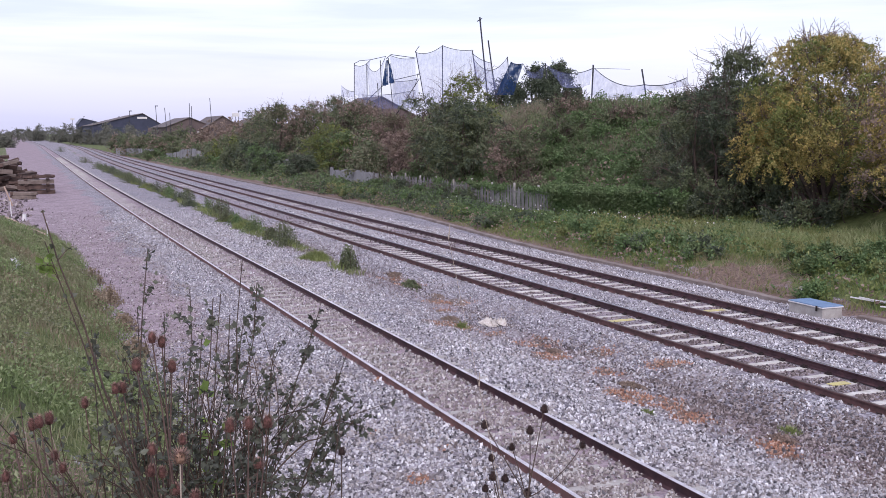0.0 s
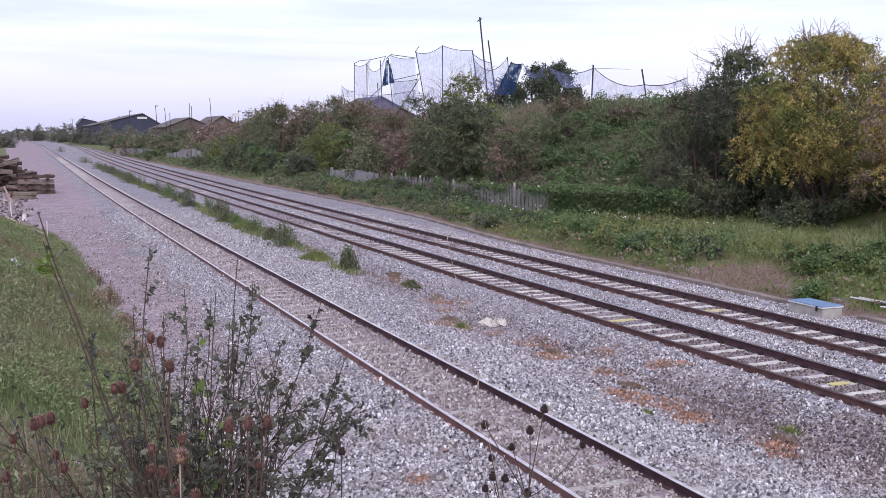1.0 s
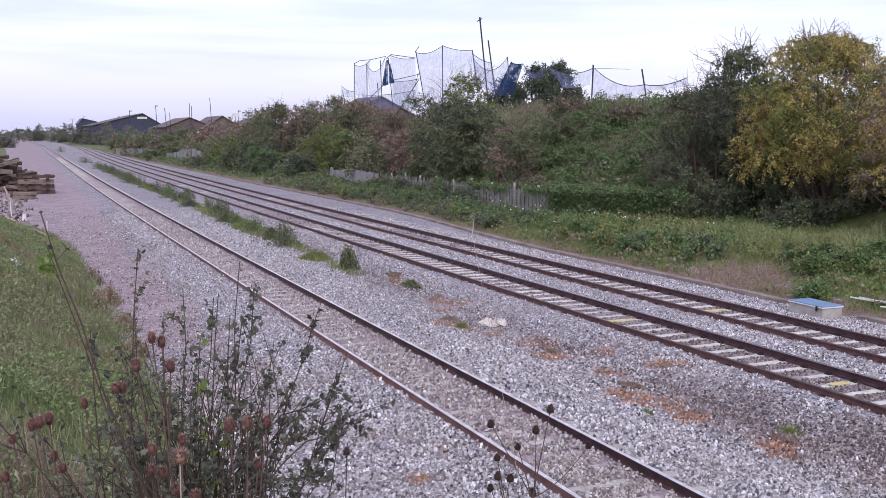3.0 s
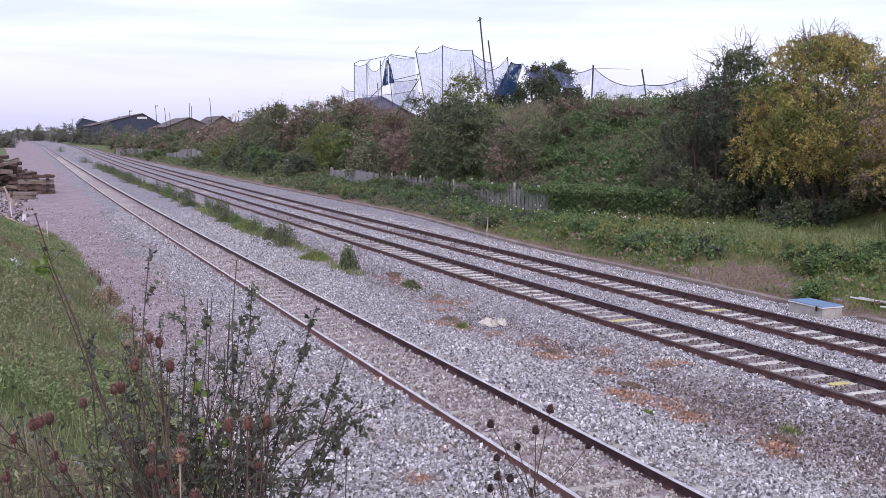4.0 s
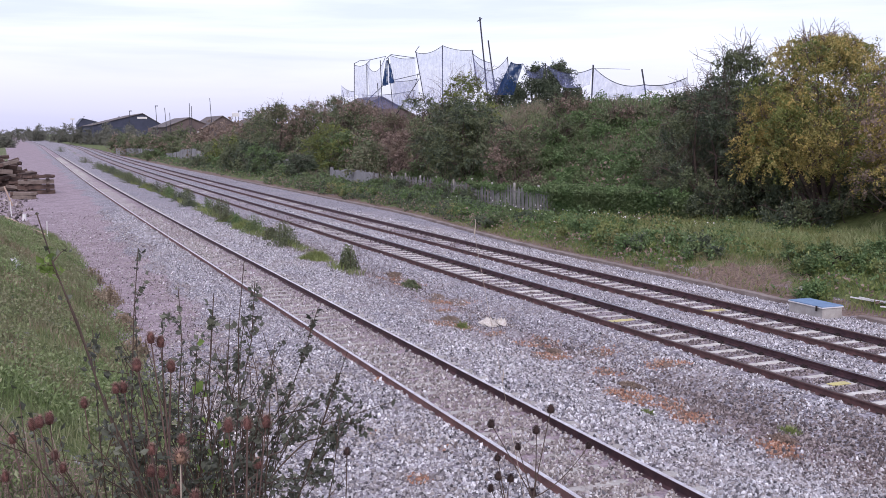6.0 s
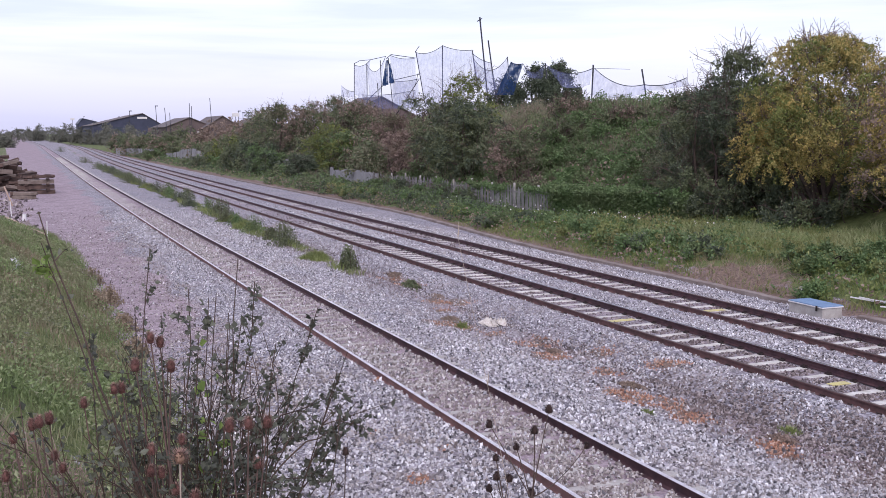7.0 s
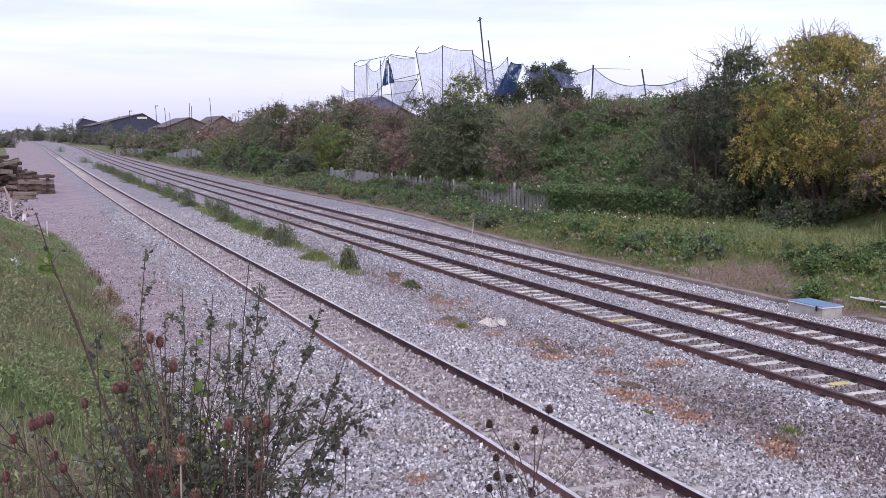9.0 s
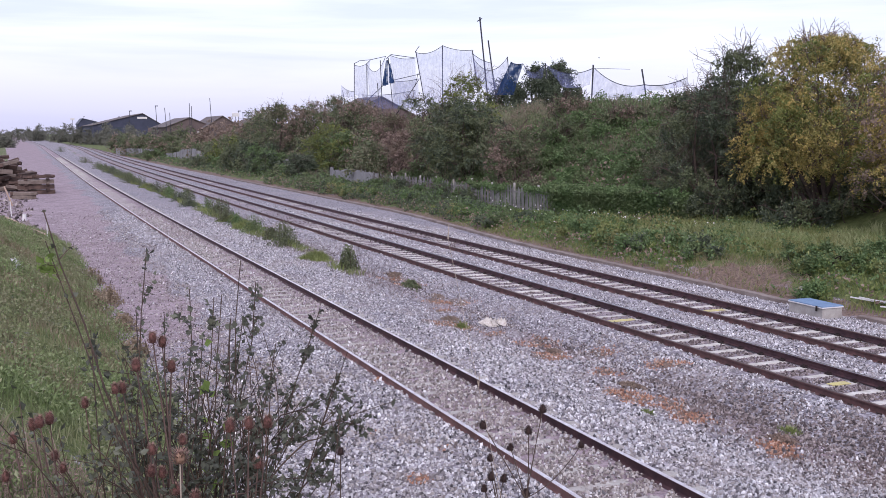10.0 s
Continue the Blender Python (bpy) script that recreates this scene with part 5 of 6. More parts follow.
DW, GW = "dark green weed clump growing between the tracks", "bright green grass tuft growing between the tracks"
for i, (x, y, r, h, kind) in enumerate([(11.55, 34.9, 0.5, 0.8, 0), (11.4, 43.5, 0.95, 0.95, 0), (11.3, 38.2, 0.9, 0.32, 1), (12.0, 61.0, 1.2, 1.1, 0), (11.7, 52.5, 1.2, 0.35, 1),
                                        (11.9, 57.0, 1.2, 0.35, 1), (12.4, 84.0, 1.3, 1.0, 0), (12.9, 78.0, 1.0, 0.8, 0), (12.0, 71.0, 1.2, 0.4, 1), (11.8, 105.0, 1.3, 0.9, 0), (12.2, 112.0, 1.6, 0.9, 0),
                                        (12.6, 122.0, 1.6, 0.8, 0), (12.7, 146.0, 2.0, 0.8, 0), (13.0, 180.0, 2.0, 0.9, 0), (14.6, 288.0, 2.0, 1.2, 0), (10.75, 23.2, 0.28, 0.16, 1), (12.1, 30.2, 0.5, 0.3, 0),
                                        (11.6, 46.5, 0.6, 0.5, 0), (12.2, 95.0, 1.3, 0.5, 1), (12.5, 134.0, 1.6, 0.8, 0), (11.9, 12.6, 0.28, 0.14, 1), (10.3, 14.4, 0.2, 0.1, 1)]):
    weed_clump(x, y, r, h, L_WEED if kind else L_HAW, (2200 if r > 0.5 else 260) if kind else 1800, GW if kind else DW, 300 + i, bool(kind))
strip_rng = np.random.default_rng(88)
y = 50.0
while y < 160:
    weed_clump(11.55 + float(main_x(y)) + strip_rng.uniform(-0.35, 0.45), y, strip_rng.uniform(0.6, 1.15), strip_rng.uniform(0.45, 0.95), [L_HAW, L_DARK, L_IVY][strip_rng.integers(0, 3)], 950, DW, int(380 + y), False)
    y += strip_rng.uniform(2.2, 5.0) * (0.7 + y / 160)
for i, (x, y, r) in enumerate([(10.9, 24.2, 0.4), (11.4, 19.6, 0.35), (11.2, 16.2, 0.35), (11.5, 12.3, 0.3), (12.7, 33.0, 0.5), (12.2, 28.3, 0.5)]):
    weed_clump(x, y, r, 0.09, L_RUSSET, 700, "withered rust brown weeds on the ballast", 340 + i, False)
for i, (x, y, h) in enumerate([(2.65, 26.0, 0.45), (2.75, 30.5, 0.5), (2.5, 22.5, 0.4), (2.6, 35.0, 0.5), (2.2, 28.0, 0.4)]):
    weed_clump(x, y, 0.5, h, L_DRYGRASS, 900, "withered brown dock weeds at the bank foot", 360 + i, False)


# ---- bank top: ball-stop netting on poles ----
def rod(name, a, b, r, parent, mat, sides=6, label=""):
    g = Geo()
    tube(g, [a, b], r, r * 0.8, sides)
    return part(name, g.mesh(name, mat, smooth=True), parent, label)


def net_panel(a, b, c, d, sag, mat, parent, seed):
    """A hanging net between two upper corners a, b and two lower corners d, c; its head rope sags."""
    rng = np.random.default_rng(seed)
    a, b, c, d = (np.array(q, float) for q in (a, b, c, d))
    n, m = 14, 9
    u, v = np.meshgrid(np.linspace(0, 1, n), np.linspace(0, 1, m), indexing="ij")
    U, V = u[..., None], v[..., None]
    p = (a * (1 - U) + b * U) * (1 - V) + (d * (1 - U) + c * U) * V
    p[..., 2] -= sag * 4 * u * (1 - u) * (1 - 0.5 * v)
    p[..., 0] += 0.35 * np.sin(u * 9 + seed) * v
    i, j = np.meshgrid(np.arange(n - 1), np.arange(m - 1), indexing="ij")
    f = np.stack([i * m + j, (i + 1) * m + j, (i + 1) * m + j + 1, i * m + j + 1], -1).reshape(-1, 4)
    part("net", Geo().add(p.reshape(-1, 3), f).mesh("net", mat, smooth=True), parent)
    g = Geo()
    tube(g, p[:, 0], 0.035, 0.035, 4)
    part("head_rope", g.mesh("head_rope", M_POLE), parent)


nets = thing("ball_stop_netting", "torn blue-grey ball-stop netting sagging between leaning dark poles", "netting")
for a, b, r in [
    ((52.00, 153.19, 15.74), (52.00, 153.38, 9.62), 0.062),
    ((52.00, 147.28, 15.46), (52.00, 147.20, 8.59), 0.062),
    ((52.00, 141.26, 15.49), (52.00, 140.46, 7.36), 0.062),
    ((52.00, 137.94, 15.60), (52.00, 136.22, 8.67), 0.062),
    ((52.00, 142.55, 12.17), (52.00, 141.68, 6.96), 0.062),
    ((52.00, 127.34, 15.71), (52.00, 124.02, 8.22), 0.062),
    ((52.00, 118.41, 15.84), (52.00, 118.41, 7.73), 0.062),
    ((52.00, 109.53, 14.55), (52.00, 107.94, 9.50), 0.062),
    ((52.00, 107.56, 18.24), (52.00, 105.37, 8.95), 0.093),
    ((52.00, 105.30, 15.39), (52.00, 103.18, 8.69), 0.081),
    ((52.00, 100.46, 13.20), (52.00, 99.87, 10.14), 0.050),
    ((52.00, 91.95, 11.99), (52.00, 91.56, 10.35), 0.062),
    ((52.00, 82.71, 11.25), (52.00, 82.90, 7.90), 0.081),
    ((52.00, 74.75, 10.37), (52.00, 74.06, 8.13), 0.074),
    ((52.00, 135.11, 7.28), (52.00, 126.16, 12.04), 0.062),
    ((52.00, 147.16, 9.80), (52.00, 139.66, 11.87), 0.050),
    ((52.00, 153.19, 15.74), (52.00, 150.71, 16.02), 0.050),
    ((52.00, 150.71, 16.02), (52.00, 145.47, 15.85), 0.050),
    ((52.00, 147.02, 15.44), (52.00, 145.47, 15.85), 0.050),
    ((52.00, 145.47, 15.85), (52.00, 138.87, 15.90), 0.050),
    ((52.00, 138.64, 15.56), (52.00, 136.79, 16.00), 0.056),
    ((52.00, 136.79, 16.00), (52.00, 127.54, 14.90), 0.056),
    ((52.00, 136.62, 12.30), (52.00, 125.56, 12.68), 0.050),
    ((52.00, 127.54, 15.73), (52.00, 126.13, 16.37), 0.050),
    ((52.00, 82.90, 10.94), (52.00, 76.57, 10.47), 0.022),
    ((52.00, 159.38, 11.81), (52.00, 158.26, 9.94), 0.043),
    ((52.00, 108.17, 17.85), (52.00, 106.96, 18.05), 0.056),
    ((52.00, 126.55, 12.81), (52.00, 127.57, 11.35), 0.043),
]:
    rod("pole", a, b, r, nets, M_POLE)
for i, (a, b, c, d, sag, dark) in enumerate([
    ((52.00, 153.19, 15.56), (52.00, 145.72, 15.78), (52.00, 147.69, 9.81), (52.00, 153.06, 10.86), 0.5, 0),
    ((52.00, 147.28, 15.29), (52.00, 139.11, 15.84), (52.00, 140.61, 11.75), (52.00, 146.89, 10.30), 1.6, 0),
    ((52.00, 137.25, 15.95), (52.00, 127.54, 14.90), (52.00, 126.56, 11.30), (52.00, 136.43, 9.96), 0.3, 0),
    ((52.00, 127.54, 15.65), (52.00, 118.41, 15.84), (52.00, 118.41, 8.09), (52.00, 124.21, 8.97), 0.5, 0),
    ((52.00, 118.41, 15.84), (52.00, 109.53, 14.62), (52.00, 107.95, 10.36), (52.00, 118.23, 8.23), 0.25, 0),
    ((52.00, 109.53, 14.22), (52.00, 104.39, 12.77), (52.00, 103.47, 9.02), (52.00, 107.95, 10.36), 0.2, 0),
    ((52.00, 109.21, 13.60), (52.00, 100.46, 13.14), (52.00, 100.14, 10.15), (52.00, 107.95, 10.49), 1.4, 0),
    ((51.60, 98.88, 12.53), (51.60, 96.01, 12.17), (51.60, 98.02, 9.01), (51.60, 103.11, 9.12), 0.15, 1),
    ((52.00, 96.75, 12.17), (52.00, 92.18, 11.94), (52.00, 91.80, 10.65), (52.00, 96.73, 11.33), 0.9, 0),
    ((52.00, 92.18, 11.94), (52.00, 82.90, 10.89), (52.00, 82.85, 9.39), (52.00, 89.01, 9.66), 0.7, 0),
    ((52.00, 82.50, 10.92), (52.00, 74.35, 9.02), (52.00, 74.15, 8.23), (52.00, 82.62, 8.43), 0.7, 0),
    ((52.00, 74.35, 9.02), (52.00, 68.40, 9.32), (52.00, 68.37, 8.67), (52.00, 74.16, 8.53), 0.3, 0),
    ((51.60, 137.82, 15.25), (51.60, 136.90, 15.27), (51.60, 137.66, 11.77), (51.60, 139.07, 11.67), 0.1, 1),
    ((51.60, 136.68, 14.78), (51.60, 135.99, 14.73), (51.60, 135.13, 11.98), (51.60, 136.27, 11.87), 0.1, 1),
    ((52.00, 136.85, 12.31), (52.00, 126.56, 12.06), (52.00, 125.59, 8.26), (52.00, 136.46, 8.35), 0.2, 0),
    ((52.00, 149.78, 10.75), (52.00, 127.58, 10.59), (52.00, 125.59, 8.26), (52.00, 149.84, 8.65), 0.3, 0),
    ((52.00, 159.95, 12.57), (52.00, 153.32, 11.40), (52.00, 153.35, 10.51), (52.00, 160.01, 10.92), 0.3, 0),
]):
    net_panel(a, b, c, d, sag, M_NETDARK if dark else M_NET, nets, i)


# ---- far sheds, lamps ----
def shed(x0, x1, y, depth, z0, eaves, ridge, roof, wall, label, windows=(), peak=0.0):
    t = thing("shed", label, "building", group="far sheds", at=pose((x0 + x1) / 2, y, z0))
    w = (x1 - x0) / 2
    g = Geo()
    v = [(-w, 0, 0), (w, 0, 0), (w, 0, eaves), (peak, 0, ridge), (-w, 0, eaves), (-w, depth, 0), (w, depth, 0), (w, depth, eaves), (peak, depth, ridge), (-w, depth, eaves)]
    g.add(v, [(0, 5, 9, 4), (1, 2, 7, 6)])
    g.f.append(np.array([[0, 1, 2, 3, 4], [9, 8, 7, 6, 5]]))
    g.m.append(np.zeros(2, int))
    part("wall", g.mesh("wall", wall), t)
    for s in (-1, 1):
        g = Geo()
        o, k = 0.5, 0.18
        v = [(s * (w + o), -o, eaves - 0.25), (peak, -o, ridge), (peak, depth + o, ridge), (s * (w + o), depth + o, eaves - 0.25)]
        v += [(a, b, c + k) for a, b, c in v]
        g.add(v, BOX_F)
        part("roof_slope", g.mesh("roof_slope", roof), t)
    for cx, cz, ww, hh, m in windows:
        g = Geo()
        box(g, cx - ww / 2, cx + ww / 2, -0.12, 0.05, cz - hh / 2, cz + hh / 2, 0.02)
        part("window", g.mesh("window", m), t)
    return t


shed(34.0, 60.5, 420, 60, 0, 8.0, 12.6, M_ROOF, M_NAVY, "long navy gabled shed with a white sign", [(5.4, 10.9, 3.8, 0.8, M_WHITE), (9.5, 6.0, 4, 2.0, M_WALLBRICK), (-4, 6.5, 3, 1.6, M_GLASS)], peak=5.6)
shed(38.0, 52.0, 560, 20, 0.0, 9.6, 12.4, M_ROOFBLUE, M_NAVY, "dark roofed stand behind trees", [(0, 8.4, 5, 0.7, M_GLASS)], peak=-5.0)
shed(47.5, 62.0, 322, 30, 0, 6.8, 9.6, M_ROOF, M_WALLBRICK, "brown roofed brick shed", [(4.0, 4.5, 3.5, 1.8, M_WALLPALE), (-3, 5.0, 2, 1.2, M_GLASS)])
shed(58.0, 70.5, 318, 26, 0, 6.2, 10.1, M_ROOF, M_WALLBRICK, "brown roofed shed with a pale gable wall", [(3.0, 4.6, 3.2, 1.6, M_BLUE), (-2.5, 4.6, 1.6, 1.2, M_GLASS)])
shed(69.0, 90.0, 330, 26, 0, 6.0, 9.4, M_ROOF, M_WALLBRICK, "low brown roofed shed behind shrubs", [(0, 4.6, 3.2, 1.6, M_GLASS)])
shed(62.5, 77.5, 190, 14, 0.6, 7.6, 11.4, M_ROOF, M_WALLBRICK, "brown roofed brick house behind the netting", [(-3, 3.2, 1.6, 1.3, M_GLASS), (3, 3.2, 1.6, 1.3, M_GLASS)])
shed(72.0, 88.0, 176, 12, 1.2, 4.6, 7.4, M_WALLPALE, M_WALLPALE, "white roofed low building behind the netting", [(0, 3.0, 2.0, 1.2, M_GLASS)])


def street_lamp(x, y, z, top, lean, lantern):
    t = thing("lamp_post", "tall slim lamp post near the far sheds", "lamp post", group="far lamp posts", at=pose(x, y, z))
    h = top - z
    rod("pole", (0, 0, 0), (lean, 0, h), 0.11, t, M_POLE)
    g = Geo()
    if lantern == 2:
        box(g, lean - 1.1, lean + 1.1, -0.3, 0.3, h - 0.3, h + 0.9, 0.2)
        part("floodlight", g.mesh("floodlight", M_WHITE), t, "white floodlight")
    elif lantern:
        box(g, lean - 0.2, lean + 0.7, -0.2, 0.2, h - 0.1, h + 0.15, 0.05)
        part("lantern", g.mesh("lantern", M_POLE), t)


for a in [
    (44.5, 318.0, 0.0, 13.02, -0.56, 1),
    (47.4, 318.0, 0.0, 12.54, -0.80, 0),
    (54.2, 318.0, 0.0, 14.00, -0.11, 0),
    (54.7, 318.0, 0.0, 13.14, 0.03, 0),
    (61.2, 318.0, 0.0, 15.64, -0.79, 0),
    (36.1, 318.0, 0.0, 11.42, 0.16, 1),
    (38.5, 620.0, 0.0, 12.59, 0.30, 2),
    (45.1, 620.0, 0.0, 14.24, -0.08, 1),
    (64.2, 620.0, 0.0, 14.37, 0.21, 1),
    (69.5, 318.0, 0.0, 11.70, -0.22, 1),
    (70.6, 318.0, 0.0, 11.19, 0.12, 1),
    (72.4, 318.0, 0.0, 11.20, 0.12, 1),
    (68.3, 318.0, 0.0, 10.28, 0.11, 2),
    (75.1, 318.0, 0.0, 11.76, 0.13, 1),
    (48.3, 318.0, 0.0, 11.00, -0.21, 0),
    (49.4, 620.0, 0.0, 12.64, 0.20, 0),
]:
    street_lamp(*a)


# ---- heap of old sleepers and odds and ends ----
def timber(x, y, z, length, rz, ry=0.0, rx=0.0, mat=M_TIMBER, thick=0.15):
    g = Geo()
    wide = max(0.13, thick * 0.55)
    box(g, -length / 2, length / 2, -wide, wide, 0, thick, 0.025)
    return thing("old_sleeper", "dark weathered timber sleeper in a heap", "sleeper", group="heap of old sleepers", at=pose(x, y, z, rx, ry, rz), me=g.mesh("old_sleeper", mat))


M_TIMBERGREY = plain_mat("greyed_sleeper_timber", (0.26, 0.21, 0.18), (0.15, 0.115, 0.10), 2.0, 0.9, 0, 0.01)
heap_rng = np.random.default_rng(9)
# squared stack with its end towards the gravel: baulks on cross bearers
for layer in range(3):
    for row in range(4):
        timber(2.62 + heap_rng.normal() * 0.07, 88.6 + row * 0.42 + heap_rng.normal() * 0.03, -0.20 + layer * 0.43, 2.7 + heap_rng.uniform(-0.1, 0.15), heap_rng.normal() * 1.5, mat=M_TIMBERGREY if heap_rng.uniform() < 0.6 else M_TIMBER, thick=0.30)
    for cx in (1.75, 3.45):
        timber(cx, 89.2, 0.10 + layer * 0.43, 1.8, 90 + heap_rng.normal() * 2, thick=0.13)
for i in range(5):
    timber(1.9 + 0.42 * i, 88.9 + heap_rng.normal() * 0.3, 1.10 + 0.02 * i, heap_rng.uniform(0.7, 1.3), heap_rng.uniform(-60, 60), heap_rng.normal() * 7, heap_rng.uniform(-20, 20), thick=0.22)
# low stack in front and a loose pile behind, highest away from the line
for layer in range(2):
    for row in range(3):
        timber(1.35 + heap_rng.normal() * 0.1, 82.6 + row * 0.4, -0.20 + layer * 0.27, 1.7, -8 + heap_rng.normal() * 4, mat=M_TIMBERGREY if row == 0 else M_TIMBER, thick=0.25)
for i in range(130):
    x = -1.4 + 3.7 * heap_rng.uniform()
    top = 0.5 + 2.5 * max(0.0, 1 - (x + 0.6) / 3.4) ** 0.7
    timber(x, 93 + heap_rng.uniform(0, 8), -0.2 + top * heap_rng.uniform(0, 1), heap_rng.uniform(1.0, 2.5), heap_rng.normal() * 28, heap_rng.normal() * 7, heap_rng.uniform(-25, 25), mat=M_TIMBERGREY if heap_rng.uniform() < 0.45 else M_TIMBER, thick=heap_rng.uniform(0.2, 0.34))


def bank_bits():
    rng = np.random.default_rng(14)
    def board(name, label, a, b, w, mat):
        a, b = Vector(a), Vector(b)
        g = Geo()
        L = (b - a).length
        box(g, -w / 2, w / 2, -w / 5, w / 5, 0, L, 0.01)
        q = (b - a).to_track_quat("Z", "Y").to_matrix().to_4x4()
        thing(name, label, "board", at=Matrix.Translation(a) @ q, me=g.mesh(name, mat))
    board("plank", "pale orange plank leaning in the dirt", (0.55, 72.0, 0.0), (0.10, 72.0, 1.3), 0.22, M_PALETIMBER)
    board("rail_board", "pale timber rail lying along the bank foot", (0.05, 53.0, float(land(0.05, 53.0)) + 0.25), (1.62, 47.5, float(land(1.62, 47.5)) + 0.14), 0.12, M_PALETIMBER)
    board("rail_board", "second timber rail lying along the bank foot", (0.1, 49.5, float(land(0.1, 49.5)) + 0.2), (1.0, 46.5, float(land(1.0, 46.5)) + 0.14), 0.10, M_PALETIMBER)
    board("marker_post", "short white marker post beside the gravel", (1.72, 47.6, float(land(1.72, 47.6)) - 0.05), (1.73, 47.6, float(land(1.72, 47.6)) + 0.75), 0.09, M_WHITE)
    board("marker_post", "white marker post in the dirt", (0.42, 64.0, float(land(0.42, 64)) - 0.05), (0.36, 64.0, float(land(0.42, 64)) + 0.95), 0.12, M_WHITE)
    g = Geo()
    tube(g, [(0, 0, 0), (0, 0, 0.2), (0, 0, 0.21), (0, 0, 0.42)], 0.13, 0.1, 8)
    thing("white_drum", "small white drum standing in the dirt", "drum", at=pose(1.05, 61.0, float(land(1.05, 61.0)) - 0.02), me=g.mesh("white_drum", M_WHITE))
    p = np.stack([0.02 + rng.uniform(0, 0.3, 6), 26 + rng.uniform(0, 1.5, 6), np.zeros(6)], 1)
    p[:, 2] = land(p[:, 0], p[:, 1]) + 0.2
    for q in p:
        g = leaves(Geo(), rng, q[None], np.full(1, 0.28), aspect=0.8)
        thing("litter_scrap", "scrap of white plastic caught in the grass", "litter", group="litter in the grass", me=g.mesh("litter_scrap", M_WHITE))


bank_bits()


def build_rubble():
    rng = np.random.default_rng(19)
    n = 2600
    y = 47 + 60 * rng.uniform(0, 1, n) ** 1.4
    x = -0.6 + 3.6 * rng.uniform(0, 1, n) ** 1.6
    k = x < 1.2 + 0.022 * (y - 47) + 0.6 * wave(x, y, 0.5)
    p = np.stack([x[k], y[k], land(x[k], y[k])], 1)
    g = stones(Geo(), rng, p, rng.uniform(0.07, 0.24, len(p)))
    thing("soil_rubble", "brown clods and broken stone lying in the dirt", "rubble", kind="stuff", me=g.mesh("soil_rubble", M_DIRTYSTONE))


build_rubble()


# ---- near plants, each stem swaying in the wind ----
SWAYS = []


def stem_plant(parent, base, tip, bend, r, mat, leaf, n_leaf, size, seed, leaf_from=0.25, side=0.05, amp=0.0, phase=0.0):
    """One leafy stem with its foot at base, as a part of a bush."""
    rng = np.random.default_rng(seed)
    base, tip = np.array(base), np.array(tip)
    g = Geo()
    pts = curve_pts((0, 0, 0), tip - base, bend, 9)
    pts[1:-1] += rng.normal(size=(7, 3)) * 0.008
    tube(g, pts, r, r * 0.35, 5)
    n_side = max(3, n_leaf // 22)
    tips = []
    for i in range(n_side):
        k = rng.uniform(leaf_from, 0.95)
        j = min(int(k * 8), 7)
        a = pts[j] + (pts[j + 1] - pts[j]) * (k * 8 - j)
        d = pts[j + 1] - pts[j]
        d = d / np.linalg.norm(d) + rng.normal(size=3) * 0.62
        d *= rng.uniform(0.04, 0.17) * (1.25 - 0.8 * k) / np.linalg.norm(d)
        tube(g, [a, a + d * 0.55 + [0, 0, 0.006], a + d], r * 0.45, r * 0.2, 3)
        tips.append((a, d))
    rest = pose(*(Vector(base) - BUSH_FOOT))
    st = part("stem", g.mesh("stem", mat), parent, at=rest)
    p = []
    for i in range(n_leaf):
        if rng.uniform() < 0.62:
            a, d = tips[rng.integers(n_side)]
            p.append(a + d * rng.uniform(0.25, 1.1) + rng.normal(size=3) * 0.010)
        else:
            k = leaf_from + (1 - leaf_from) * rng.uniform() ** 0.85
            j = min(int(k * 8), 7)
            p.append(pts[j] + (pts[j + 1] - pts[j]) * (k * 8 - j) + rng.normal(size=3) * size * 0.45)
    lv = leaves(Geo(), rng, np.array(p), np.full(len(p), size), aspect=0.72)
    part("foliage", lv.mesh("foliage", leaf), st)
    if amp:
        SWAYS.append((st, rest, amp, phase))
    return st


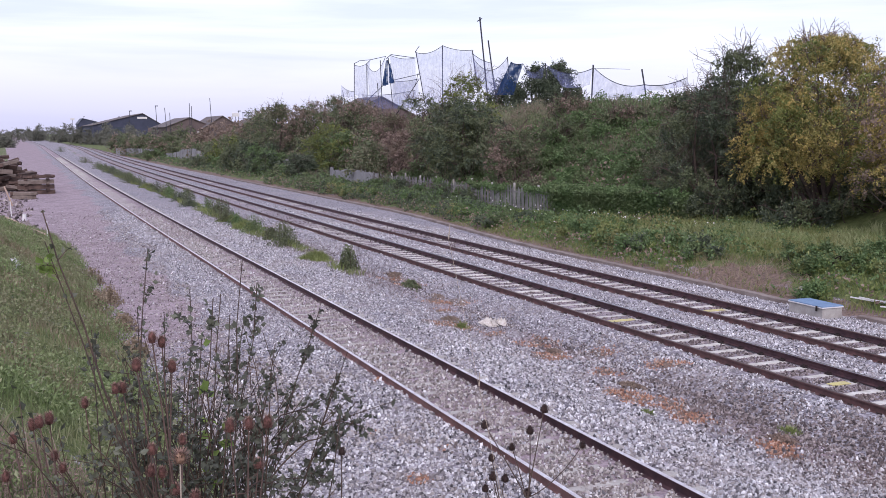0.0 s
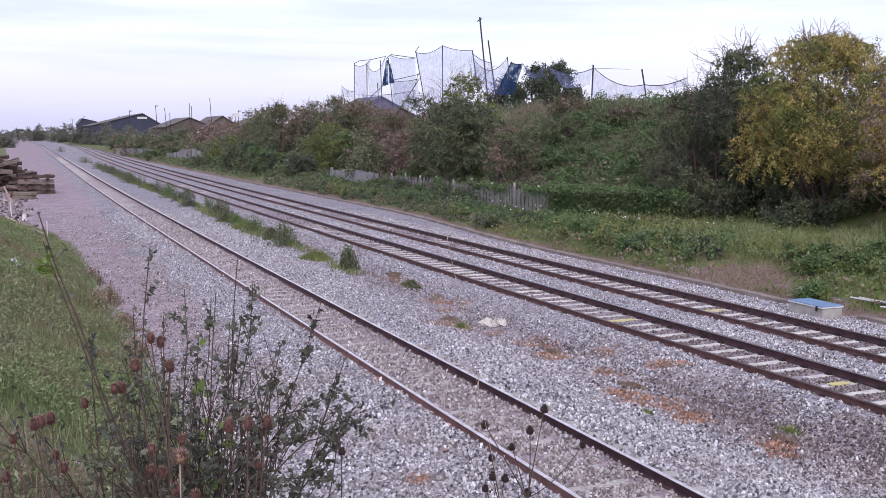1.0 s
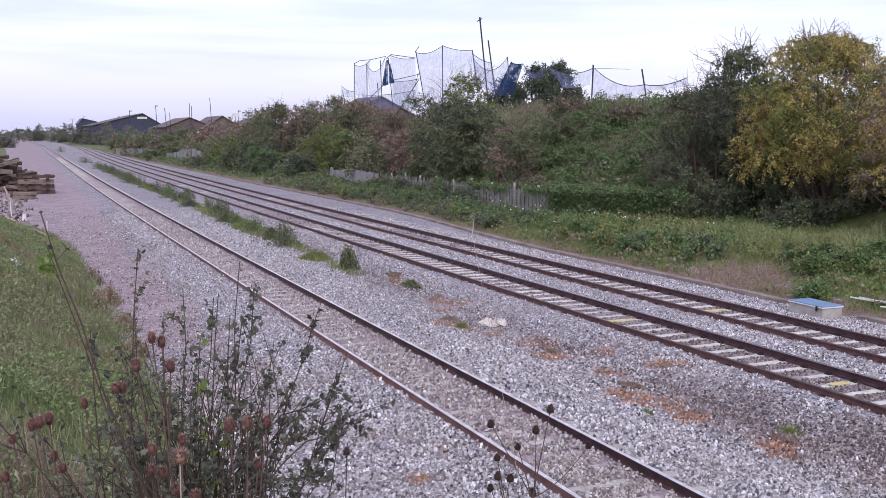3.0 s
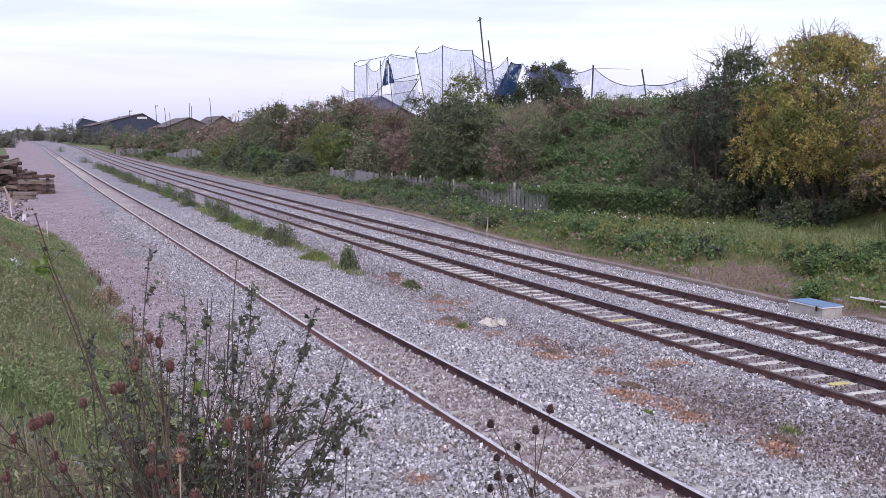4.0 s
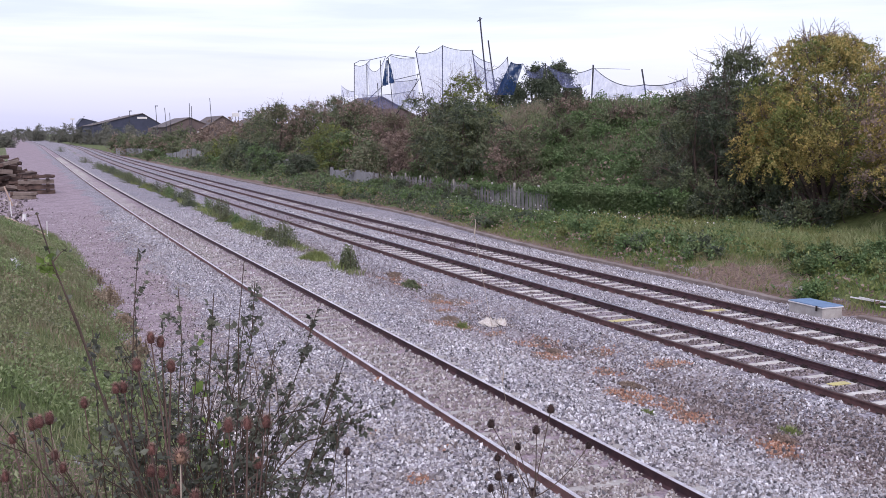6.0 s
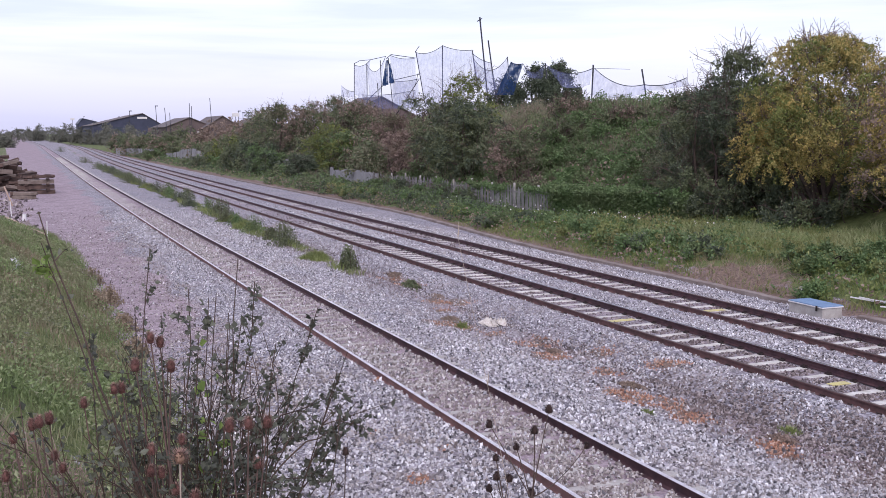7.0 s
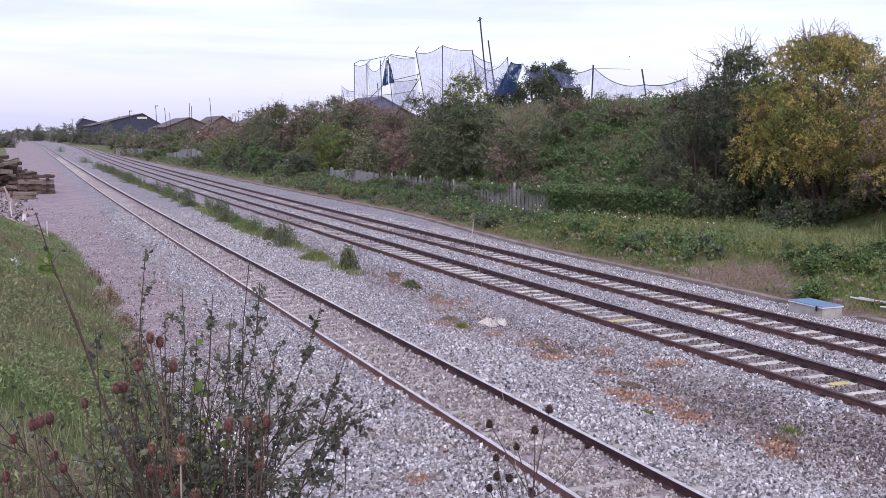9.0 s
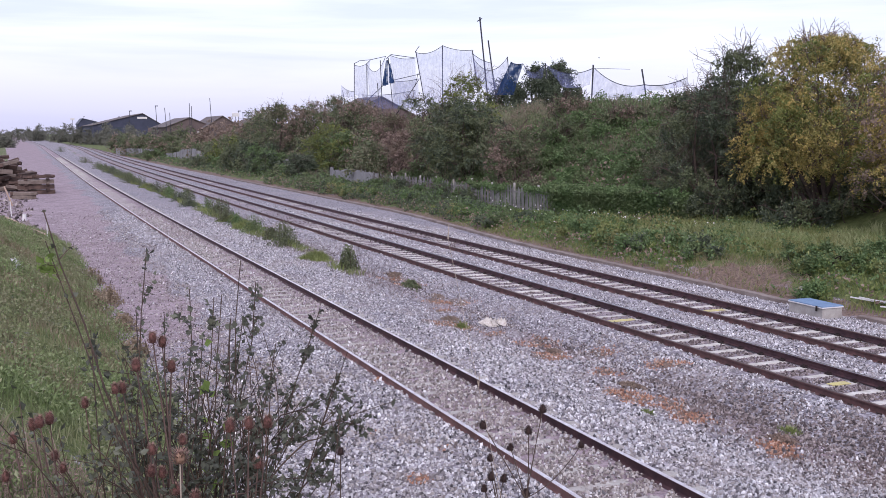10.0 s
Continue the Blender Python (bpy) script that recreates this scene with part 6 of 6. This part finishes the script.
BUSH_FOOT = Vector((0.616, 3.491, 2.621))
bush = thing("hawthorn_bush", "straggly dark bush of thorny upright stems and small leaves", "bush", at=pose(*BUSH_FOOT))
for i, (base, tip, bend, r, fresh, n, size, amp) in enumerate([
    ((0.361, 3.441, 2.614), (0.447, 3.602, 4.381), (-0.025, 0.011, -0.000), 0.0045, 0, 203, 0.0218, 0.9),
    ((0.510, 3.376, 2.628), (0.563, 3.533, 4.238), (0.000, -0.000, 0.000), 0.0045, 0, 174, 0.0218, 0.7),
    ((0.529, 3.368, 2.628), (0.662, 3.487, 4.224), (-0.014, 0.006, -0.000), 0.0045, 1, 23, 0.0400, 0.7),
    ((0.522, 3.371, 2.628), (0.647, 3.492, 4.209), (-0.011, 0.005, -0.000), 0.0045, 0, 116, 0.0235, 0.7),
    ((0.566, 3.245, 2.644), (0.727, 3.365, 4.351), (0.004, -0.002, 0.000), 0.0045, 0, 46, 0.0151, 0.9),
    ((0.610, 3.440, 2.615), (0.817, 3.532, 4.249), (-0.004, 0.002, -0.000), 0.0045, 0, 275, 0.0218, 0.5),
    ((0.548, 3.576, 2.609), (1.053, 3.525, 4.141), (0.000, -0.000, 0.000), 0.0045, 0, 174, 0.0218, 0.4),
    ((0.393, 3.429, 2.617), (0.959, 3.315, 3.891), (0.001, 0.002, 0.020), 0.0045, 0, 203, 0.0218, 0.3),
    ((0.344, 3.560, 2.606), (1.132, 3.340, 3.821), (0.002, 0.004, 0.040), 0.0045, 0, 319, 0.0235, 0.25),
    ((0.283, 3.481, 2.619), (1.085, 3.246, 3.783), (0.001, 0.003, 0.029), 0.0045, 0, 290, 0.0235, 0.2),
    ((0.375, 3.440, 2.617), (0.995, 3.264, 3.616), (0.001, 0.002, 0.020), 0.0045, 0, 145, 0.0252, 0.2),
    ((0.668, 3.094, 2.658), (0.101, 3.551, 4.519), (-0.045, 0.036, 0.130), 0.0062, 0, 44, 0.0218, 0.5),
    ((0.680, 3.088, 2.649), (0.112, 3.535, 4.423), (-0.045, 0.036, 0.130), 0.0045, 1, 44, 0.0310, 0.5),
    ((0.313, 3.462, 2.616), (0.258, 3.649, 4.097), (0.000, -0.000, 0.000), 0.0045, 0, 87, 0.0235, 0.6),
    ((0.477, 3.605, 2.599), (0.430, 3.799, 4.141), (0.000, -0.000, 0.000), 0.0045, 0, 116, 0.0218, 0.6),
    ((0.490, 3.599, 2.598), (0.524, 3.754, 4.110), (0.000, -0.000, 0.000), 0.0045, 0, 174, 0.0218, 0.5),
    ((0.532, 3.474, 2.615), (0.733, 3.555, 4.138), (0.000, -0.000, 0.000), 0.0045, 1, 20, 0.0360, 0.5),
    ((0.584, 3.559, 2.609), (0.901, 3.575, 4.006), (0.000, -0.000, 0.000), 0.0045, 0, 174, 0.0218, 0.5),
    ((0.508, 3.270, 2.642), (0.806, 3.282, 3.973), (0.000, -0.000, 0.000), 0.0045, 0, 174, 0.0218, 0.4),
    ((0.564, 3.461, 2.620), (0.926, 3.438, 3.886), (0.000, -0.000, 0.000), 0.0045, 0, 174, 0.0218, 0.3),
    ((0.409, 3.313, 2.631), (0.583, 3.395, 4.088), (0.000, -0.000, 0.000), 0.0045, 0, 174, 0.0218, 0.5),
    ((0.376, 3.327, 2.629), (0.492, 3.425, 4.012), (0.000, -0.000, 0.000), 0.0045, 0, 145, 0.0218, 0.5),
    ((0.506, 3.593, 2.605), (0.792, 3.636, 4.110), (0.000, -0.000, 0.000), 0.0045, 0, 174, 0.0218, 0.5),
    ((0.566, 3.459, 2.612), (0.362, 3.694, 3.946), (0.000, -0.000, 0.000), 0.0045, 0, 116, 0.0218, 0.5),
    ((0.528, 3.153, 2.645), (0.658, 3.250, 4.071), (0.000, -0.000, 0.000), 0.0045, 0, 174, 0.0218, 0.5),
    ((0.334, 3.346, 2.630), (0.450, 3.425, 3.859), (0.000, -0.000, 0.000), 0.0045, 0, 174, 0.0218, 0.4),
    ((0.583, 3.236, 2.634), (0.766, 3.286, 3.859), (0.000, -0.000, 0.000), 0.0045, 0, 174, 0.0218, 0.3),
    ((0.761, 3.208, 3.606), (1.159, 3.310, 3.770), (0.0, 0.0, 0.05), 0.0036, 0, 170, 0.0190, 0.12),
    ((0.700, 3.358, 3.686), (1.170, 3.480, 3.801), (0.0, 0.0, 0.05), 0.0036, 0, 210, 0.0190, 0.12),
    ((0.699, 3.181, 3.643), (1.015, 3.289, 3.727), (0.0, 0.0, 0.05), 0.0036, 0, 170, 0.0190, 0.12),
    ((0.645, 3.025, 3.628), (0.952, 3.062, 3.649), (0.0, 0.0, 0.05), 0.0036, 0, 190, 0.0190, 0.12),
    ((0.575, 2.939, 3.651), (0.788, 2.949, 3.666), (0.0, 0.0, 0.05), 0.0036, 0, 150, 0.0190, 0.12),
]):
    stem_plant(bush, base, tip, bend, r, M_STEM, L_FRESH if fresh else L_BRAMBLE, int(n * (0.45 if bend[2] > 0.015 and size < 0.03 else 0.72)), size * 1.05, 500 + i, amp=amp, phase=i * 0.7, leaf_from=0.89 if size == 0.0310 else 0.45)


def thicket():
    """The tangle of thin twigs and leaves round the foot of the bush."""
    rng = np.random.default_rng(61)
    g, lv = Geo(), []
    for i in range(88):
        b = np.array([-0.01 + rng.normal() * 0.13, rng.normal() * 0.24, 0.2])
        lean = np.clip(rng.normal(size=2) * 0.28, -0.38, 0.38)
        h = 0.62 + 0.62 * rng.uniform() ** 1.5
        e = b + np.array([lean[0] * h, lean[1] * h, h])
        p = curve_pts(b, e, rng.normal(size=3) * 0.06, 9)
        tube(g, p, 0.0042, 0.0016, 3)
        for s in range(5):
            j = rng.integers(4, 8)
            d = (p[j + 1] - p[j]) * 0.7 + rng.normal(size=3) * 0.07
            tube(g, [p[j], p[j] + d * 0.6, p[j] + d], 0.002, 0.001, 3)
            for k in range(6):
                lv.append(p[j] + d * rng.uniform(0.3, 1.1) + rng.normal(size=3) * 0.012)
    part("tangle", g.mesh("tangle", M_STEM), bush, "tangle of thin dark twigs")
    lv = np.array(lv)
    part("low_leaves", leaves(Geo(), rng, lv, np.full(len(lv), 0.0245), aspect=0.7).mesh("low_leaves", L_BRAMBLE), bush)


thicket()


M_BRISTLE = plain_mat("pale_teasel_spine", (0.33, 0.21, 0.17), (0.22, 0.13, 0.105), 60.0, 0.85)


def head_mesh(g, rng, at, r, ln, bristle, slot=0):
    """An egg-shaped teasel head with spines and a ruff of bracts."""
    at = np.array(at)
    rings = [(-0.5, 0.35), (-0.38, 0.75), (-0.1, 1.0), (0.2, 0.92), (0.42, 0.55), (0.5, 0.15)]
    w = np.linspace(0, 2 * np.pi, 9, endpoint=False)
    v = np.array([[np.cos(a) * q * r, np.sin(a) * q * r, z * ln] for z, q in rings for a in w]) + at
    n = 9
    f = [(i * n + j, i * n + (j + 1) % n, (i + 1) * n + (j + 1) % n, (i + 1) * n + j) for i in range(5) for j in range(n)]
    g.add(v, f, slot)
    k = 240
    z = rng.uniform(-0.45, 0.5, k)
    q = np.interp(z, [s[0] for s in rings], [s[1] for s in rings])
    a = rng.uniform(0, 6.28, k)
    o = np.stack([np.cos(a) * q * r, np.sin(a) * q * r, z * ln], 1)
    d = np.stack([np.cos(a), np.sin(a), 0.5 + z], 1) * bristle
    s = np.cross(d, [0, 0, 1.0])
    s /= np.linalg.norm(s, axis=1)[:, None] + 1e-9
    t = np.stack([o - s * 0.0012, o + s * 0.0012, o + d], 1) + at
    g.add(t.reshape(-1, 3), np.arange(3 * k).reshape(-1, 3), 1)
    for a in np.linspace(0, 6.28, 7)[:-1]:
        d = np.array([np.cos(a), np.sin(a), 0.0])
        b = at + [0, 0, -0.48 * ln]
        tube(g, [b, b + d * r * 1.1 + [0, 0, 0.1 * ln], b + d * r * 1.5 + [0, 0, 0.55 * ln]], 0.0016, 0.0006, 3, slot)


def teasel(heads, base, seed, label, hm, sm, r, ln, bristle, amp=0.0, stem_r=0.0045):
    """A dry stalk that branches to its heads; the first head is on the main stalk."""
    rng = np.random.default_rng(seed)
    base = np.array(base)
    t = thing("teasel", label, "wildflower", group="dry teasel plants", at=pose(*base))
    main = curve_pts((0, 0, 0), np.array(heads[0]) - base, rng.normal(size=3) * 0.02, 9)
    g = Geo()
    tube(g, main, stem_r, stem_r * 0.5, 5)
    st = part("stem", g.mesh("stem", sm), t)
    for i, h in enumerate(heads):
        h = np.array(h) - base
        if i:
            j = 3 + rng.integers(0, 3)
            while j > 1 and main[j][2] > h[2] - 0.06:
                j -= 1
            g = Geo()
            tube(g, curve_pts(main[j], h, (0, 0, -0.25 * np.linalg.norm((h - main[j])[:2])), 6), stem_r * 0.6, stem_r * 0.4, 4)
            part("branch", g.mesh("branch", sm), t)
        g = Geo()
        k = rng.uniform(0.85, 1.15)
        head_mesh(g, rng, h, r * k, ln * k, bristle)
        part("seed_head", g.mesh("seed_head", hm, M_BRISTLE), t)
    for j in (2, 4):
        g = Geo()
        for s in (-1, 1):
            d = rng.normal(size=3) * [0.05, 0.05, 0.02] * s
            tube(g, [main[j], main[j] + d + [0, 0, 0.03], main[j] + d * 1.8], 0.003, 0.001, 3)
        part("withered_leaf", g.mesh("withered_leaf", sm), t)
    if amp:
        SWAYS.append((t, pose(*base), amp, seed * 0.9))
    return t


for i, (heads, base, pale, amp) in enumerate([
    ([(0.410, 3.256, 4.129), (0.442, 3.273, 4.110)], (0.541, 3.078, 2.655), 0, 0.25),
    ([(0.363, 3.266, 4.043), (0.301, 3.316, 3.960), (0.326, 3.337, 3.956)], (0.466, 3.113, 2.653), 0, 0.25),
    ([(0.482, 3.320, 4.016)], (0.454, 3.224, 2.648), 0, 0.25),
    ([(0.228, 3.630, 3.842)], (0.316, 3.500, 2.607), 0, 0.2),
    ([(0.074, 3.371, 3.863), (0.054, 3.410, 3.847), (0.106, 3.422, 3.857), (0.117, 3.434, 3.727), (0.141, 3.449, 3.676)], (0.227, 3.225, 2.644), 0, 0.15),
    ([(-0.006, 3.399, 3.809), (-0.034, 3.428, 3.679)], (0.094, 3.286, 2.639), 0, 0.1),
    ([(0.619, 2.811, 3.944), (0.574, 2.862, 3.929), (0.683, 2.847, 3.932)], (0.550, 2.767, 2.693), 0, 0.1),
    ([(0.472, 3.082, 3.836), (0.388, 3.147, 3.797), (0.387, 3.171, 3.720), (0.422, 3.187, 3.705)], (0.409, 3.043, 2.663), 0, 0.1),
    ([(0.434, 2.880, 3.845)], (0.387, 2.849, 2.678), 1, 0.08),
    ([(0.685, 2.979, 3.763)], (0.604, 2.965, 2.664), 0, 0.08),
    ([(0.435, 2.974, 3.719), (0.490, 2.979, 3.688)], (0.508, 2.916, 2.666), 0, 0.0),
]):
    teasel(heads, base, 700 + i, "dry brown teasel with spiny egg-shaped heads", M_PALEHEAD if pale else M_HEAD, M_STRAW if pale else M_DRYSTEM, 0.0124 if not pale else 0.016, 0.036, 0.0085 if not pale else 0.02, amp=amp)

GUST = [(0.0, 0.0), (1.0, 0.0), (1.8, -0.12), (2.5, 1.0), (4.0, 0.95), (4.5, 1.05), (5.0, 0.85), (5.5, 1.15), (7.0, 0.75), (7.5, 1.5), (8.0, 0.6), (8.5, 0.1), (9.0, 0.8), (9.5, 0.6), (10.0, -0.25)]
def knapweed(heads, joint, base, seed):
    """A thin stalk that forks low down into a stalk for each seed head."""
    rng = np.random.default_rng(seed)
    base = np.array(base)
    t = thing("knapweed", "dark dry seed heads on thin branching stalks", "wildflower", group="dry knapweed plants", at=pose(*base))
    fork = np.array(joint) - base
    g = Geo()
    tube(g, curve_pts((0, 0, 0), fork, rng.normal(size=3) * 0.015, 8), 0.0034, 0.0027, 5)
    part("stem", g.mesh("stem", M_STEM), t)
    for h in heads:
        h = np.array(h) - base
        start = fork * (1 - 0.03 * rng.uniform()) if h[2] > fork[2] + 0.05 else fork * 0.96
        side = np.linalg.norm((h - start)[:2])
        g = Geo()
        tube(g, curve_pts(start, h, (0, 0, -0.10 * side) + rng.normal(size=3) * 0.004, 7), 0.0022, 0.0014, 4)
        k = start + (h - start) * rng.uniform(0.35, 0.6)
        tube(g, [k, k + rng.normal(size=3) * 0.012 + [0, 0, 0.012]], 0.0012, 0.0004, 3)
        part("branch", g.mesh("branch", M_STEM), t)
        g = Geo()
        k = rng.uniform(0.85, 1.15)
        head_mesh(g, rng, h, 0.0086 * k, 0.023 * k, 0.004)
        part("seed_head", g.mesh("seed_head", M_DARKHEAD, M_DARKHEAD), t)
    SWAYS.append((t, pose(*base), GUST, seed * 0.9))


knapweed([(1.455, 2.555, 3.959), (1.413, 2.566, 3.895), (1.370, 2.599, 3.839), (1.576, 2.531, 3.839), (1.290, 2.622, 3.912), (1.398, 2.549, 3.709)], (1.374, 2.508, 3.714), (1.42, 2.47, 2.50), 800)
knapweed([(1.304, 2.603, 3.813), (1.291, 2.618, 3.715), (1.322, 2.631, 3.744), (1.347, 2.598, 3.745)], (1.32, 2.566, 3.667), (1.36, 2.50, 2.52), 803)
knapweed([(0.894, 2.786, 3.833)], (0.885, 2.775, 3.60), (0.824, 2.699, 2.699), 805)


# a thin pale grass stalk close to the lens, bending to and fro
def straw():
    base, tip = np.array((0.703, 0.714, 2.877)), np.array((0.446, 0.999, 4.665))
    t = thing("grass_stalk", "thin pale dry grass stalk with small spikelets", "grass", at=pose(*base))
    g = Geo()
    pts = curve_pts((0, 0, 0), tip - base, (0.006, 0, 0), 12)
    tube(g, pts, 0.00042, 0.00026, 4)
    part("stalk", g.mesh("stalk", M_STRAW), t)
    g = Geo()
    rng = np.random.default_rng(2)
    for k in (6, 7, 8, 9, 10, 11):
        tube(g, [pts[k], pts[k] + [0.001, 0, 0.008], pts[k] + [0.002 * rng.uniform(-1, 1), 0, 0.016]], 0.0009, 0.0003, 4)
    tagged(part("spikelets", g.mesh("spikelets", M_STRAW), t), kind="stuff")
    return t, base


straw_ob, straw_base = straw()


def bird(label):
    t = thing("bird", label, "bird")
    g = Geo()
    tube(g, [(0, -0.2, 0), (0, -0.08, 0), (0, 0.08, 0.01), (0, 0.2, 0.02)], 0.05, 0.025, 6)
    part("body", g.mesh("body", M_BIRD), t)
    wings = []
    for s in (-1, 1):
        v = [(0, -0.08, 0.02), (0, 0.1, 0.02), (s * 0.3, 0.08, 0.05), (s * 0.55, -0.06, 0.03), (s * 0.28, -0.08, 0.04)]
        v += [(a, b, c + 0.012) for a, b, c in v]
        f = [(i, (i + 1) % 5, 5 + (i + 1) % 5, 5 + i) for i in range(5)]
        g = Geo().add(v, f)
        g.f.append(np.array([[0, 1, 2, 3, 4], [9, 8, 7, 6, 5]]))
        g.m.append(np.zeros(2, int))
        wings.append(part("wing", g.mesh("wing", M_BIRD), t))
    return t, wings


bird_ob, bird_wings = bird("small dark bird flying past under the clouds")

VIEW_SIDE = (0.915, -0.403)


def sway_pose(rest, degrees_):
    """The rest pose leaned to the side, about its foot, by some degrees."""
    ax = Vector((-VIEW_SIDE[1], VIEW_SIDE[0], 0))
    return rest @ Matrix.Rotation(radians(degrees_), 4, ax)


def motions():
    # wind: stems lean about their feet
    for ob, rest, amp, phase in SWAYS:
        if isinstance(amp, list):
            walk(ob, [(t, sway_pose(rest, 0.750 * k)) for t, k in amp])
        else:
            rows = []
            for i in range(21):
                t = i * 0.5
                a = amp * (0.6 * math.sin(1.9 * t + phase) + 0.4 * math.sin(3.7 * t + 2 * phase) + 0.35 * math.cos(0.6 * t + 0.3))
                rows.append((t, sway_pose(rest, a)))
            walk(ob, rows)
    rest = pose(*straw_base)
    walk(straw_ob, [(t, sway_pose(rest, a)) for t, a in [
        (0, 0.00),
        (0.5, 0.10),
        (1, -0.04),
        (1.5, 0.12),
        (2, -0.10),
        (2.5, 0.37),
        (3.2, 0.96),
        (4, 1.34),
        (4.5, 1.46),
        (5, 0.37),
        (5.5, 1.00),
        (6.2, 0.87),
        (6.8, 0.67),
        (7, 0.33),
        (7.5, 0.24),
        (8, 1.32),
        (8.5, 0.91),
        (9, 0.83),
        (9.5, 0.67),
        (10, -0.02),
    ]])
    walk(bird_ob, [(t, pose(x, y, z, rz=66)) for t, x, y, z in [
        (0, 199.30, 178.61, 23.22),
        (5, 165.81, 193.30, 22.96),
        (7, 152.42, 199.18, 22.82),
        (8.7, 141.02, 204.22, 23.09),
        (9.5, 135.67, 206.53, 22.69),
        (10, 132.32, 208.00, 22.69),
    ]])
    for s, w in zip((-1, 1), bird_wings):
        walk(w, [(i * 0.125, pose(0, 0, 0, ry=s * (22 if i % 2 else -18))) for i in range(81)])


motions()
